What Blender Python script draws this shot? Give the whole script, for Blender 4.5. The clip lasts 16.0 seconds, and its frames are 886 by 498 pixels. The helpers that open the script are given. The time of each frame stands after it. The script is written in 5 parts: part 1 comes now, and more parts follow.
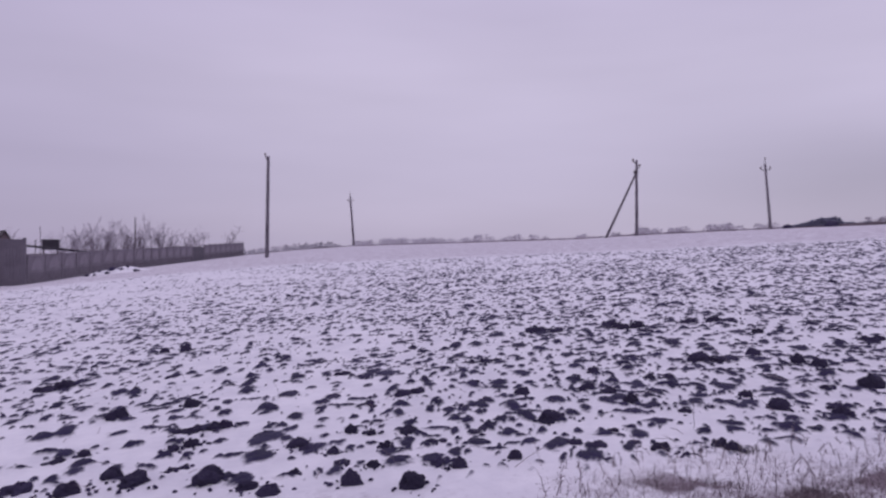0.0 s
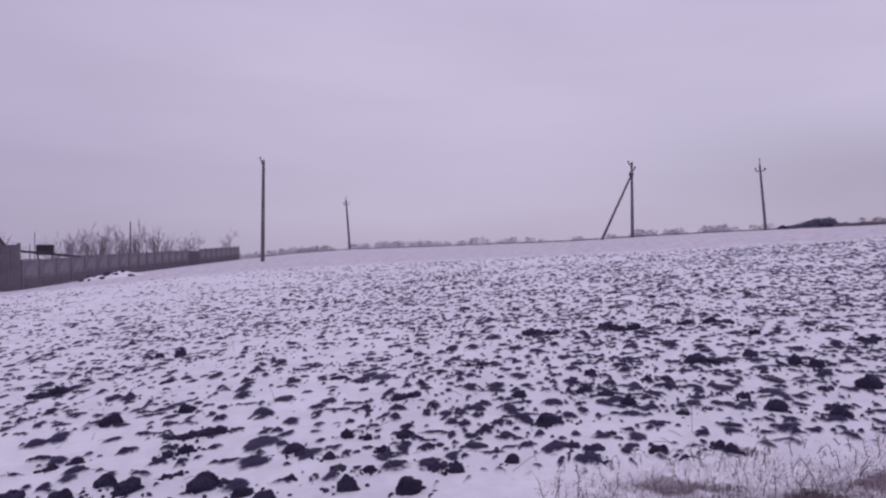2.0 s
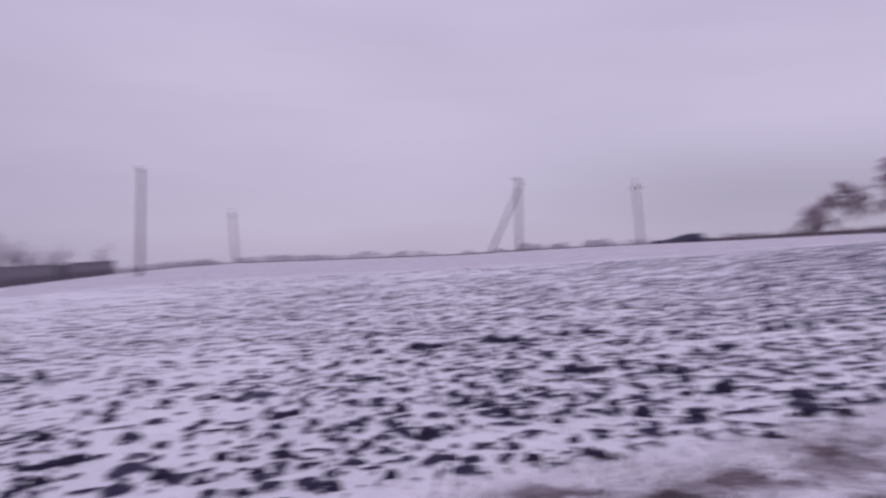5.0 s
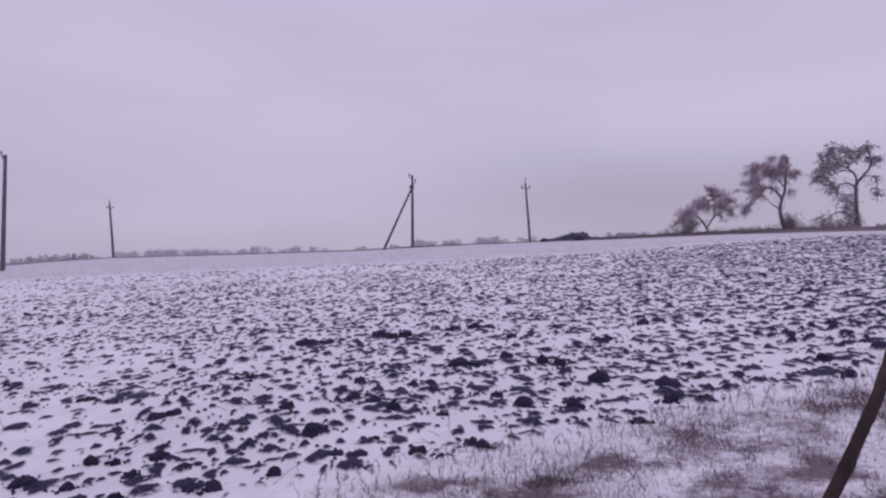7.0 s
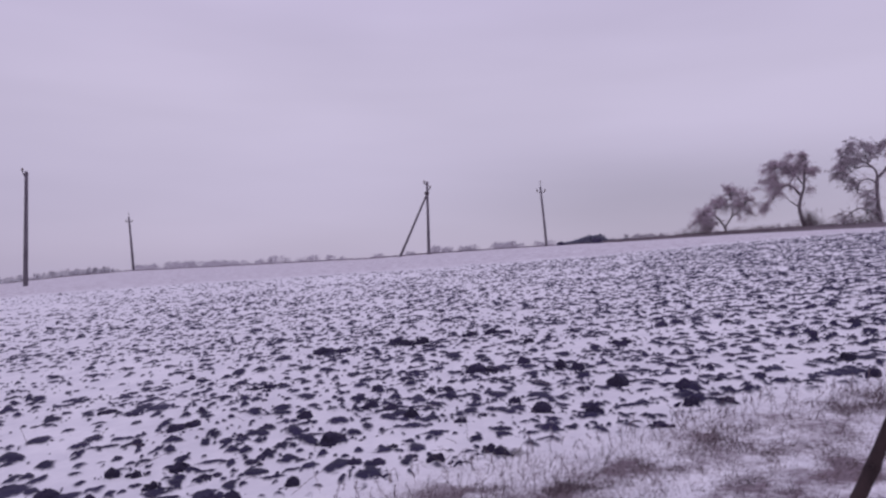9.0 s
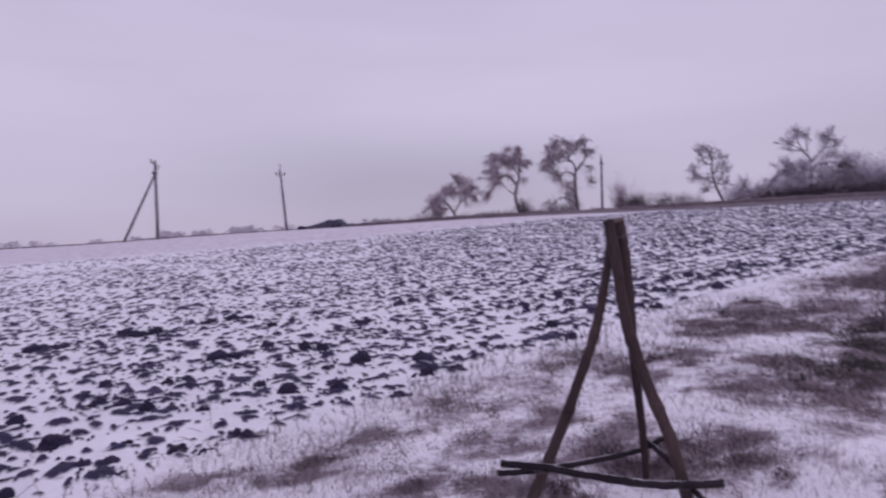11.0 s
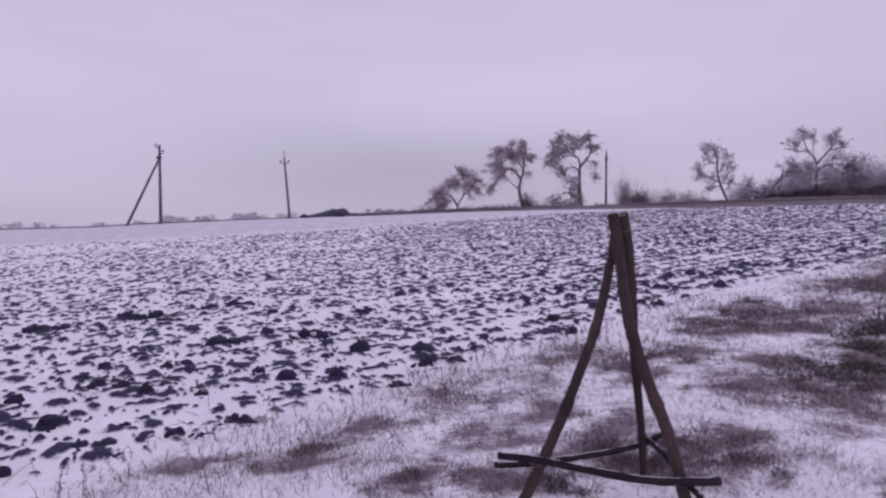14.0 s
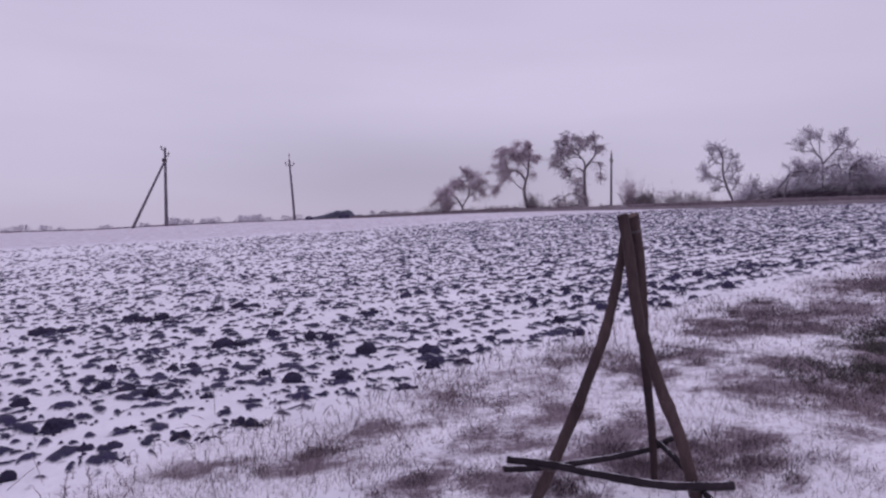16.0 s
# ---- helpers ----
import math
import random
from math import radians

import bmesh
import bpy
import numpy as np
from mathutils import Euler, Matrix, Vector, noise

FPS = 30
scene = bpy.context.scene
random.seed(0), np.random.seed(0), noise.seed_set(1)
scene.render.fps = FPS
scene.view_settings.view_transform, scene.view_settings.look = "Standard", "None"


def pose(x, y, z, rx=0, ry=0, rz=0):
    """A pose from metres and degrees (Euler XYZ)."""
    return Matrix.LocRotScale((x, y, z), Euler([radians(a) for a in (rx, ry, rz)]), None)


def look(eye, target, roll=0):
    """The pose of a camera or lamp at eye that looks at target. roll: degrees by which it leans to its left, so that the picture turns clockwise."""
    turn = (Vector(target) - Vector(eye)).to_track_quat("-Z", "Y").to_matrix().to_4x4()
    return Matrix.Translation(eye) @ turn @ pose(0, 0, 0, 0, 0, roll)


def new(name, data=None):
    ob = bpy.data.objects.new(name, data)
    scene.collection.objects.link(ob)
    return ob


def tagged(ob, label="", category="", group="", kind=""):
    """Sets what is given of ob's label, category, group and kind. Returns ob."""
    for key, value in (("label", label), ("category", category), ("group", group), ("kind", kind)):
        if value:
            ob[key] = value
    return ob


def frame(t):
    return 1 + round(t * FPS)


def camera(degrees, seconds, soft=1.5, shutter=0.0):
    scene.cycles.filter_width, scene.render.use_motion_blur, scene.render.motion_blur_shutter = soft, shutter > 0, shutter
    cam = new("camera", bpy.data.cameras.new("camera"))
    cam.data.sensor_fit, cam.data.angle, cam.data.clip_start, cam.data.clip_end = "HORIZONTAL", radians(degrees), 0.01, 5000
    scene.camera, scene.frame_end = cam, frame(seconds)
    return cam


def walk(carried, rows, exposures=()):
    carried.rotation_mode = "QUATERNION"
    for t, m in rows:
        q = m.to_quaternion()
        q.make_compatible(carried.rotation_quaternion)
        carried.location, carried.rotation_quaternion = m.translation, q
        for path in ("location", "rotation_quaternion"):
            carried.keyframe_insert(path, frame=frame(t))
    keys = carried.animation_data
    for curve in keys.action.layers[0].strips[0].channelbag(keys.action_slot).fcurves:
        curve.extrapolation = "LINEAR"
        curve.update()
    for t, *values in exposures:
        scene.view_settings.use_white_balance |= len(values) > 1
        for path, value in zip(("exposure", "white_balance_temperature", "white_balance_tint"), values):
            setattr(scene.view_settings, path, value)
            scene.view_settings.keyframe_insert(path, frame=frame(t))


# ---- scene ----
# ---- camera ----
cam = camera(65.5, 16.0, soft=2.3, shutter=2.0)
PATH = [
    (0, (-0.075, 0.012, 1.608), (-2.771, 9.641, 1.539), 0.05),
    (0.5, (-0.077, 0.012, 1.605), (-2.691, 9.665, 1.563), -0.10),
    (1, (-0.071, 0.008, 1.607), (-2.720, 9.651, 1.573), -0.24),
    (1.5, (-0.070, 0.002, 1.605), (-2.709, 9.648, 1.599), -0.21),
    (2, (-0.081, 0.043, 1.608), (-2.722, 9.688, 1.581), -0.29),
    (2.5, (-0.075, 0.048, 1.608), (-2.688, 9.700, 1.596), -0.48),
    (3, (-0.078, 0.049, 1.605), (-2.726, 9.692, 1.568), -0.25),
    (3.5, (-0.080, 0.050, 1.606), (-2.738, 9.690, 1.585), -0.28),
    (4, (-0.058, 0.037, 1.611), (-2.588, 9.712, 1.662), -0.73),
    (4.2, (-0.065, 0.064, 1.597), (-2.407, 9.786, 1.679), -0.57),
    (4.5, (-0.043, 0.059, 1.607), (-1.951, 9.874, 1.763), -0.41),
    (4.7, (-0.033, 0.068, 1.606), (-1.684, 9.929, 1.762), -0.46),
    (5, (0.005, 0.060, 1.613), (-1.097, 9.998, 1.774), -0.32),
    (5.2, (0.010, 0.067, 1.609), (-0.665, 10.042, 1.807), -0.03),
    (7.3, (0.058, 0.017, 1.604), (0.495, 10.007, 1.691), 0.09),
    (7.5, (0.055, 0.040, 1.603), (0.481, 10.031, 1.682), 0.16),
    (8, (0.051, 0.034, 1.608), (0.450, 10.026, 1.687), -0.06),
    (8.3, (0.054, 0.037, 1.612), (0.612, 10.019, 1.796), -0.32),
    (8.5, (0.071, 0.035, 1.615), (0.672, 10.015, 1.800), -0.67),
    (8.8, (0.059, 0.064, 1.609), (0.334, 10.060, 1.700), -1.25),
    (9, (0.076, 0.030, 1.611), (0.268, 10.026, 1.807), -1.18),
    (9.3, (0.093, 0.040, 1.615), (0.753, 10.017, 1.769), -0.06),
    (9.5, (0.114, 0.036, 1.602), (1.228, 9.973, 1.716), 1.62),
    (9.7, (0.108, 0.027, 1.607), (1.689, 9.901, 1.665), 2.44),
    (9.9, (0.044, -0.027, 1.615), (2.488, 9.668, 1.771), 1.11),
    (10, (0.033, -0.055, 1.600), (2.837, 9.542, 1.805), 0.91),
    (10.2, (0.003, -0.090, 1.592), (3.185, 9.390, 1.659), 0.46),
    (12.3, (0.038, -0.079, 1.596), (4.081, 9.065, 1.400), -2.22),
    (12.5, (0.036, -0.082, 1.593), (4.093, 9.056, 1.392), -2.05),
    (13, (0.028, -0.078, 1.592), (4.036, 9.082, 1.418), -1.24),
    (13.5, (0.020, -0.079, 1.587), (3.920, 9.126, 1.365), -0.65),
    (14, (0.021, -0.067, 1.582), (3.805, 9.186, 1.343), -0.14),
    (14.5, (0.028, -0.032, 1.581), (3.733, 9.253, 1.358), -0.20),
    (15, (0.023, -0.024, 1.579), (3.682, 9.279, 1.318), -0.49),
    (15.5, (0.021, -0.028, 1.581), (3.726, 9.257, 1.330), -0.49),
    (16, (0.023, -0.025, 1.582), (3.741, 9.255, 1.365), -0.31),
]
walk(cam, [(t, look(eye, target, roll)) for t, eye, target, roll in PATH], [(0, -0.04), (9.5, -0.04), (12.3, 0.06), (16, 0.05)])

# ---- overcast winter daylight ----
world = bpy.data.worlds.new("overcast")
world.use_nodes = True
scene.world = world
wn, wl = world.node_tree.nodes, world.node_tree.links
wn.clear()
w_out = wn.new("ShaderNodeOutputWorld")
w_bg = wn.new("ShaderNodeBackground")
w_sky = wn.new("ShaderNodeTexSky")
w_sky.sky_type, w_sky.sun_disc = "NISHITA", False
w_sky.sun_elevation, w_sky.sun_rotation = radians(22), radians(200)
w_geo = wn.new("ShaderNodeTexCoord")
w_sep = wn.new("ShaderNodeSeparateXYZ")
wl.new(w_geo.outputs["Generated"], w_sep.inputs[0])
w_ramp = wn.new("ShaderNodeValToRGB")           # cloud deck: dim at the horizon, bright overhead
w_ramp.color_ramp.interpolation = "EASE"
stops = [(0.0, (0.464, 0.410, 0.567)), (0.06, (0.492, 0.435, 0.599)), (0.22, (0.552, 0.492, 0.661)),
         (0.42, (0.57, 0.505, 0.71)), (1.0, (0.74, 0.655, 0.92))]
while len(w_ramp.color_ramp.elements) < len(stops):
    w_ramp.color_ramp.elements.new(0.5)
for el, (at, col) in zip(w_ramp.color_ramp.elements, stops):
    el.position, el.color = at, (*col, 1)
wl.new(w_sep.outputs["Z"], w_ramp.inputs["Fac"])
w_map = wn.new("ShaderNodeMapping")
w_map.inputs["Scale"].default_value = (1.3, 1.3, 7.0)
w_noise = wn.new("ShaderNodeTexNoise")
w_noise.inputs["Scale"].default_value, w_noise.inputs["Detail"].default_value = 1.1, 3.0
wl.new(w_geo.outputs["Generated"], w_map.inputs[0])
wl.new(w_map.outputs[0], w_noise.inputs["Vector"])
w_cl = wn.new("ShaderNodeMapRange")
w_cl.inputs["From Min"].default_value, w_cl.inputs["From Max"].default_value = 0.35, 0.65
w_cl.inputs["To Min"].default_value, w_cl.inputs["To Max"].default_value = 0.93, 1.04
wl.new(w_noise.outputs["Fac"], w_cl.inputs["Value"])
w_mul = wn.new("ShaderNodeVectorMath")
w_mul.operation = "SCALE"
wl.new(w_ramp.outputs["Color"], w_mul.inputs[0])
wl.new(w_cl.outputs[0], w_mul.inputs["Scale"])
w_dir = wn.new("ShaderNodeVectorMath")          # darker bank of cloud low over the trees
w_dir.operation = "DISTANCE"
w_flat = wn.new("ShaderNodeMapping")
w_flat.inputs["Scale"].default_value = (1.0, 1.0, 4.5)
wl.new(w_geo.outputs["Generated"], w_flat.inputs[0])
wl.new(w_flat.outputs[0], w_dir.inputs[0])
w_dir.inputs[1].default_value = (math.sin(radians(19)), math.cos(radians(19)), 0.36)
w_bank = wn.new("ShaderNodeMapRange")
w_bank.interpolation_type = "SMOOTHSTEP"
w_bank.inputs["From Min"].default_value, w_bank.inputs["From Max"].default_value = 0.0, 0.50
w_bank.inputs["To Min"].default_value, w_bank.inputs["To Max"].default_value = 0.77, 1.0
wl.new(w_dir.outputs["Value"], w_bank.inputs["Value"])
w_mul2 = wn.new("ShaderNodeVectorMath")
w_mul2.operation = "SCALE"
wl.new(w_mul.outputs[0], w_mul2.inputs[0])
wl.new(w_bank.outputs[0], w_mul2.inputs["Scale"])
w_west = wn.new("ShaderNodeMapRange")
w_west.interpolation_type = "SMOOTHSTEP"
w_west.inputs["From Min"].default_value, w_west.inputs["From Max"].default_value = -0.92, -0.35
wl.new(w_sep.outputs["X"], w_west.inputs["Value"])
w_tint = wn.new("ShaderNodeMix")
w_tint.data_type = "RGBA"
w_tint.inputs["A"].default_value, w_tint.inputs["B"].default_value = (0.83, 0.82, 0.875, 1), (1, 1, 1, 1)
wl.new(w_west.outputs[0], w_tint.inputs["Factor"])
w_mul3 = wn.new("ShaderNodeVectorMath")
w_mul3.operation = "MULTIPLY"
wl.new(w_mul2.outputs[0], w_mul3.inputs[0])
wl.new(w_tint.outputs["Result"], w_mul3.inputs[1])
w_mix = wn.new("ShaderNodeMix")
w_mix.data_type, w_mix.blend_type = "RGBA", "ADD"
w_mix.inputs["Factor"].default_value = 0.006
wl.new(w_mul3.outputs[0], w_mix.inputs["A"])
wl.new(w_sky.outputs[0], w_mix.inputs["B"])
wl.new(w_mix.outputs["Result"], w_bg.inputs["Color"])
w_bg.inputs["Strength"].default_value = 1.0
wl.new(w_bg.outputs[0], w_out.inputs["Surface"])

sun_data = bpy.data.lights.new("sun", "SUN")
sun_data.energy, sun_data.angle, sun_data.color = 0.22, radians(60), (1.0, 0.92, 1.0)
sun = new("sun", sun_data)
sun.matrix_world = look((0, 0, 60), (26, 40, 0))


# ---- materials ----
def material(name, rough=0.9, spec=0.3):
    m = bpy.data.materials.new(name)
    m.use_nodes = True
    b = m.node_tree.nodes["Principled BSDF"]
    b.inputs["Roughness"].default_value = rough
    b.inputs["Specular IOR Level"].default_value = spec
    return m, m.node_tree.nodes, m.node_tree.links, b


def noise_node(n, l, vec, scale, detail=6.0, rough=0.6, dist=0.0):
    t = n.new("ShaderNodeTexNoise")
    t.inputs["Scale"].default_value, t.inputs["Detail"].default_value = scale, detail
    t.inputs["Roughness"].default_value, t.inputs["Distortion"].default_value = rough, dist
    l.new(vec, t.inputs["Vector"])
    return t.outputs["Fac"]


def ramp_node(n, l, fac, stops):
    r = n.new("ShaderNodeValToRGB")
    while len(r.color_ramp.elements) < len(stops):
        r.color_ramp.elements.new(0.5)
    for el, (at, col) in zip(r.color_ramp.elements, stops):
        el.position, el.color = at, (*col, 1)
    l.new(fac, r.inputs["Fac"])
    return r.outputs["Color"]


def mix_node(n, l, fac, a, b, blend="MIX"):
    m = n.new("ShaderNodeMix")
    m.data_type, m.blend_type = "RGBA", blend
    for value, slot in ((fac, "Factor"), (a, "A"), (b, "B")):
        if isinstance(value, (int, float)):
            m.inputs[slot].default_value = value
        elif isinstance(value, tuple):
            m.inputs[slot].default_value = (*value, 1)
        else:
            l.new(value, m.inputs[slot])
    return m.outputs["Result"]


def span(n, l, fac, lo, hi):
    r = n.new("ShaderNodeMapRange")
    r.inputs["From Min"].default_value, r.inputs["From Max"].default_value = lo, hi
    l.new(fac, r.inputs["Value"])
    return r.outputs["Result"]


def bump_node(n, l, b, fac, strength, dist):
    u = n.new("ShaderNodeBump")
    u.inputs["Strength"].default_value, u.inputs["Distance"].default_value = strength, dist
    l.new(fac, u.inputs["Height"])
    l.new(u.outputs[0], b.inputs["Normal"])


def grained(name, dark, light, scale, fine, rough=0.9, bump=0.4, depth=0.01, stretch=(1, 1, 1), islands=0.0, random_by=0.0, spec=0.25):
    """Two scales of variation: broad stains and fine grain, with relief from the grain."""
    m, n, l, b = material(name, rough, spec)
    tc = n.new("ShaderNodeTexCoord")
    mp = n.new("ShaderNodeMapping")
    mp.inputs["Scale"].default_value = stretch
    l.new(tc.outputs["Object"], mp.inputs[0])
    v = mp.outputs[0]
    broad, grain = noise_node(n, l, v, scale), noise_node(n, l, v, fine, 8.0, 0.7)
    col = ramp_node(n, l, broad, [(0.3, dark), (0.7, light)])
    dim = ramp_node(n, l, grain, [(0.25, (0.55, 0.55, 0.55)), (0.7, (1.15, 1.15, 1.15))])
    col = mix_node(n, l, 1.0, col, dim, "MULTIPLY")
    if islands or random_by:
        src = n.new("ShaderNodeNewGeometry").outputs["Random Per Island"] if islands else n.new("ShaderNodeObjectInfo").outputs["Random"]
        k = islands or random_by
        vary = ramp_node(n, l, src, [(0.0, (1 - k, 1 - k, 1 - k)), (1.0, (1 + k, 1 + k, 1 + k))])
        col = mix_node(n, l, 1.0, col, vary, "MULTIPLY")
    l.new(col, b.inputs["Base Color"])
    bump_node(n, l, b, grain, bump, depth)
    return m


def snow_material():
    """Old thin snow: smooth drifts, with soil and litter showing through where it lies thin."""
    m, n, l, b = material("snow", 0.75, 0.25)
    b.inputs["Subsurface Weight"].default_value = 0.0
    tc = n.new("ShaderNodeTexCoord")
    v = tc.outputs["Object"]
    broad, grain = noise_node(n, l, v, 0.35), noise_node(n, l, v, 60, 6, 0.7)
    snow = ramp_node(n, l, broad, [(0.3, (0.82, 0.812, 0.837)), (0.7, (0.90, 0.893, 0.912))])
    # gentle shading of the uneven snow, painted into its tone at two scales
    drift_shade = noise_node(n, l, v, 2.3, 4, 0.55)
    snow = mix_node(n, l, 1.0, snow, ramp_node(n, l, drift_shade, [(0.3, (0.885, 0.885, 0.90)), (0.62, (1.0, 1.0, 1.0))]), "MULTIPLY")
    snow = mix_node(n, l, 1.0, snow, ramp_node(n, l, noise_node(n, l, v, 9.0, 5, 0.6), [(0.35, (0.94, 0.94, 0.95)), (0.6, (1.0, 1.0, 1.0))]), "MULTIPLY")
    snow = mix_node(n, l, 1.0, snow, ramp_node(n, l, grain, [(0.2, (0.93, 0.93, 0.94)), (0.8, (1.0, 1.0, 1.0))]), "MULTIPLY")
    # thin places in the grass verge
    verge = n.new("ShaderNodeAttribute")
    verge.attribute_name = "verge"
    patch = noise_node(n, l, v, 2.2, 8, 0.68)
    fray = noise_node(n, l, v, 17, 7, 0.8)
    both = n.new("ShaderNodeMath")
    both.operation = "MULTIPLY_ADD"
    l.new(fray, both.inputs[0])
    both.inputs[1].default_value = 1.15
    l.new(patch, both.inputs[2])
    tufted = n.new("ShaderNodeAttribute")
    tufted.attribute_name = "tufted"
    more = n.new("ShaderNodeMath")
    more.operation = "MULTIPLY_ADD"
    l.new(tufted.outputs["Fac"], more.inputs[0])
    more.inputs[1].default_value = 0.46
    l.new(both.outputs[0], more.inputs[2])
    bare = span(n, l, more.outputs[0], 1.10, 1.46)
    mask = n.new("ShaderNodeMath")
    mask.operation = "MULTIPLY"
    l.new(bare, mask.inputs[0])
    l.new(verge.outputs["Fac"], mask.inputs[1])
    litter = ramp_node(n, l, noise_node(n, l, v, 26, 7, 0.75), [(0.3, (0.115, 0.088, 0.104)), (0.7, (0.27, 0.215, 0.245))])
    col = mix_node(n, l, mask.outputs[0], snow, litter)
    # stubble and straw far out on the unploughed strip
    stub = n.new("ShaderNodeAttribute")
    stub.attribute_name = "stubble"
    mp = n.new("ShaderNodeMapping")
    mp.inputs["Scale"].default_value = (1.0, 1.0, 0.3)
    l.new(v, mp.inputs[0])
    spots = span(n, l, noise_node(n, l, mp.outputs[0], 2.6, 8, 0.8), 0.37, 0.63)
    m2 = n.new("ShaderNodeMath")
    m2.operation = "MULTIPLY"
    l.new(spots, m2.inputs[0])
    l.new(stub.outputs["Fac"], m2.inputs[1])
    col = mix_node(n, l, m2.outputs[0], col, (0.42, 0.375, 0.415))
    # black ploughed soil where the snow is blown off, greyish where it lies thin round it
    bare = n.new("ShaderNodeAttribute")
    bare.attribute_name = "bare"
    fleck = n.new("ShaderNodeMath")
    fleck.operation = "MULTIPLY_ADD"
    l.new(noise_node(n, l, v, 30, 8, 0.8), fleck.inputs[0])
    fleck.inputs[1].default_value = 0.95
    l.new(bare.outputs["Fac"], fleck.inputs[2])
    crumb = n.new("ShaderNodeMath")
    crumb.operation = "SUBTRACT"
    l.new(fleck.outputs[0], crumb.inputs[0])
    crumb.inputs[1].default_value = 0.225
    soil = ramp_node(n, l, noise_node(n, l, v, 3.0), [(0.3, (0.0185, 0.0148, 0.043)), (0.7, (0.040, 0.0325, 0.083))])
    soil = mix_node(n, l, 1.0, soil, ramp_node(n, l, noise_node(n, l, v, 50, 8, 0.7), [(0.25, (0.5, 0.5, 0.5)), (0.7, (1.25, 1.25, 1.25))]), "MULTIPLY")
    shown = ramp_node(n, l, crumb.outputs[0], [(0.40, (0, 0, 0)), (0.60, (0.08, 0.08, 0.08)), (0.76, (0.5, 0.5, 0.5)), (0.95, (1, 1, 1))])
    col = mix_node(n, l, shown, col, soil)
    l.new(col, b.inputs["Base Color"])
    relief = n.new("ShaderNodeMath")
    relief.operation = "MULTIPLY_ADD"
    l.new(noise_node(n, l, v, 7, 5), relief.inputs[0])
    relief.inputs[1].default_value = 3.0
    l.new(grain, relief.inputs[2])
    bump_node(n, l, b, relief.outputs[0], 0.35, 0.02)
    return m


SNOW = snow_material()
CLOD = grained("clod_soil", (0.027, 0.021, 0.056), (0.064, 0.052, 0.108), 9, 60, 0.85, 0.8, 0.012, islands=0.35, spec=0.3)
CLOD_ONE = grained("single_clod_soil", (0.026, 0.020, 0.052), (0.063, 0.051, 0.103), 9, 60, 0.85, 0.8, 0.012, random_by=0.3, spec=0.3)
CONCRETE = grained("weathered_concrete", (0.27, 0.243, 0.275), (0.40, 0.362, 0.405), 0.9, 25, 0.9, 0.4, 0.008)
CONCRETE_DARK = grained("damp_concrete", (0.18, 0.161, 0.188), (0.29, 0.26, 0.30), 0.9, 25, 0.9, 0.4, 0.008)
PALE_RELIEF = grained("paler_concrete", (0.225, 0.202, 0.233), (0.34, 0.307, 0.35), 0.9, 25, 0.9, 0.4, 0.008)
POLE_CONCRETE = grained("pole_concrete", (0.112, 0.096, 0.118), (0.19, 0.165, 0.20), 0.7, 20, 0.9, 0.4, 0.008)
SHEET_METAL = grained("dull_sheet_metal", (0.12, 0.105, 0.13), (0.185, 0.165, 0.20), 1.2, 20, 0.7, 0.3, 0.005)
# shade on the fence's return, put into a dark base colour
SHADED_RETURN = grained("shaded_fence_return", (0.075, 0.065, 0.085), (0.125, 0.11, 0.14), 1.2, 20, 0.7, 0.3, 0.005)
STEEL = grained("rusty_steel", (0.055, 0.044, 0.055), (0.11, 0.088, 0.10), 6, 60, 0.6, 0.3, 0.002)
BARK = grained("bare_bark", (0.08, 0.065, 0.07), (0.16, 0.13, 0.135), 1.2, 18, 0.95, 0.6, 0.02, (1, 1, 0.25))
# bark and twigs of the field trees: haze is put into these paler colours
FAR_BARK = grained("haze_paled_bark", (0.17, 0.142, 0.165), (0.27, 0.228, 0.258), 1.2, 18, 0.95, 0.6, 0.02, (1, 1, 0.25))
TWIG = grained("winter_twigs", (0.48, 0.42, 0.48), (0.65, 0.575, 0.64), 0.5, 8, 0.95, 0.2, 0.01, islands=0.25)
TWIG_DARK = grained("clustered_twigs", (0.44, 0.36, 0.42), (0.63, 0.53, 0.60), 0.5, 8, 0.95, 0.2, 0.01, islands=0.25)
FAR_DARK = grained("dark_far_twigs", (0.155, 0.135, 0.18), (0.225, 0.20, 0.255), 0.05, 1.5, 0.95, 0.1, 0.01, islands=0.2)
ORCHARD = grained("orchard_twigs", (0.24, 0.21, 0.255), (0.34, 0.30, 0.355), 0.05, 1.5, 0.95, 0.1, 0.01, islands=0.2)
# the distance's haze is carried by these two light twig colours
FAR_HAZED = grained("haze_paled_far_twigs", (0.28, 0.256, 0.297), (0.40, 0.37, 0.418), 0.05, 1.5, 0.95, 0.1, 0.01, islands=0.2)
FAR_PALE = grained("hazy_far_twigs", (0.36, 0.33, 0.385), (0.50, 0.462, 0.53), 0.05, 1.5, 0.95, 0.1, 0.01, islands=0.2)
# thicket trees: pale partly with rime, partly with haze painted into the colour
HAZED_RIME = grained("hazed_rimed_twigs", (0.56, 0.52, 0.595), (0.71, 0.665, 0.745), 0.5, 8, 0.95, 0.2, 0.01, islands=0.2)
HAZED_RIME_BARK = grained("hazed_rimed_bark", (0.20, 0.178, 0.21), (0.32, 0.288, 0.33), 1.2, 18, 0.95, 0.6, 0.02, (1, 1, 0.25))
HEDGE = grained("dark_hedge_twigs", (0.11, 0.088, 0.112), (0.19, 0.155, 0.185), 0.6, 9, 0.95, 0.2, 0.01, islands=0.3)
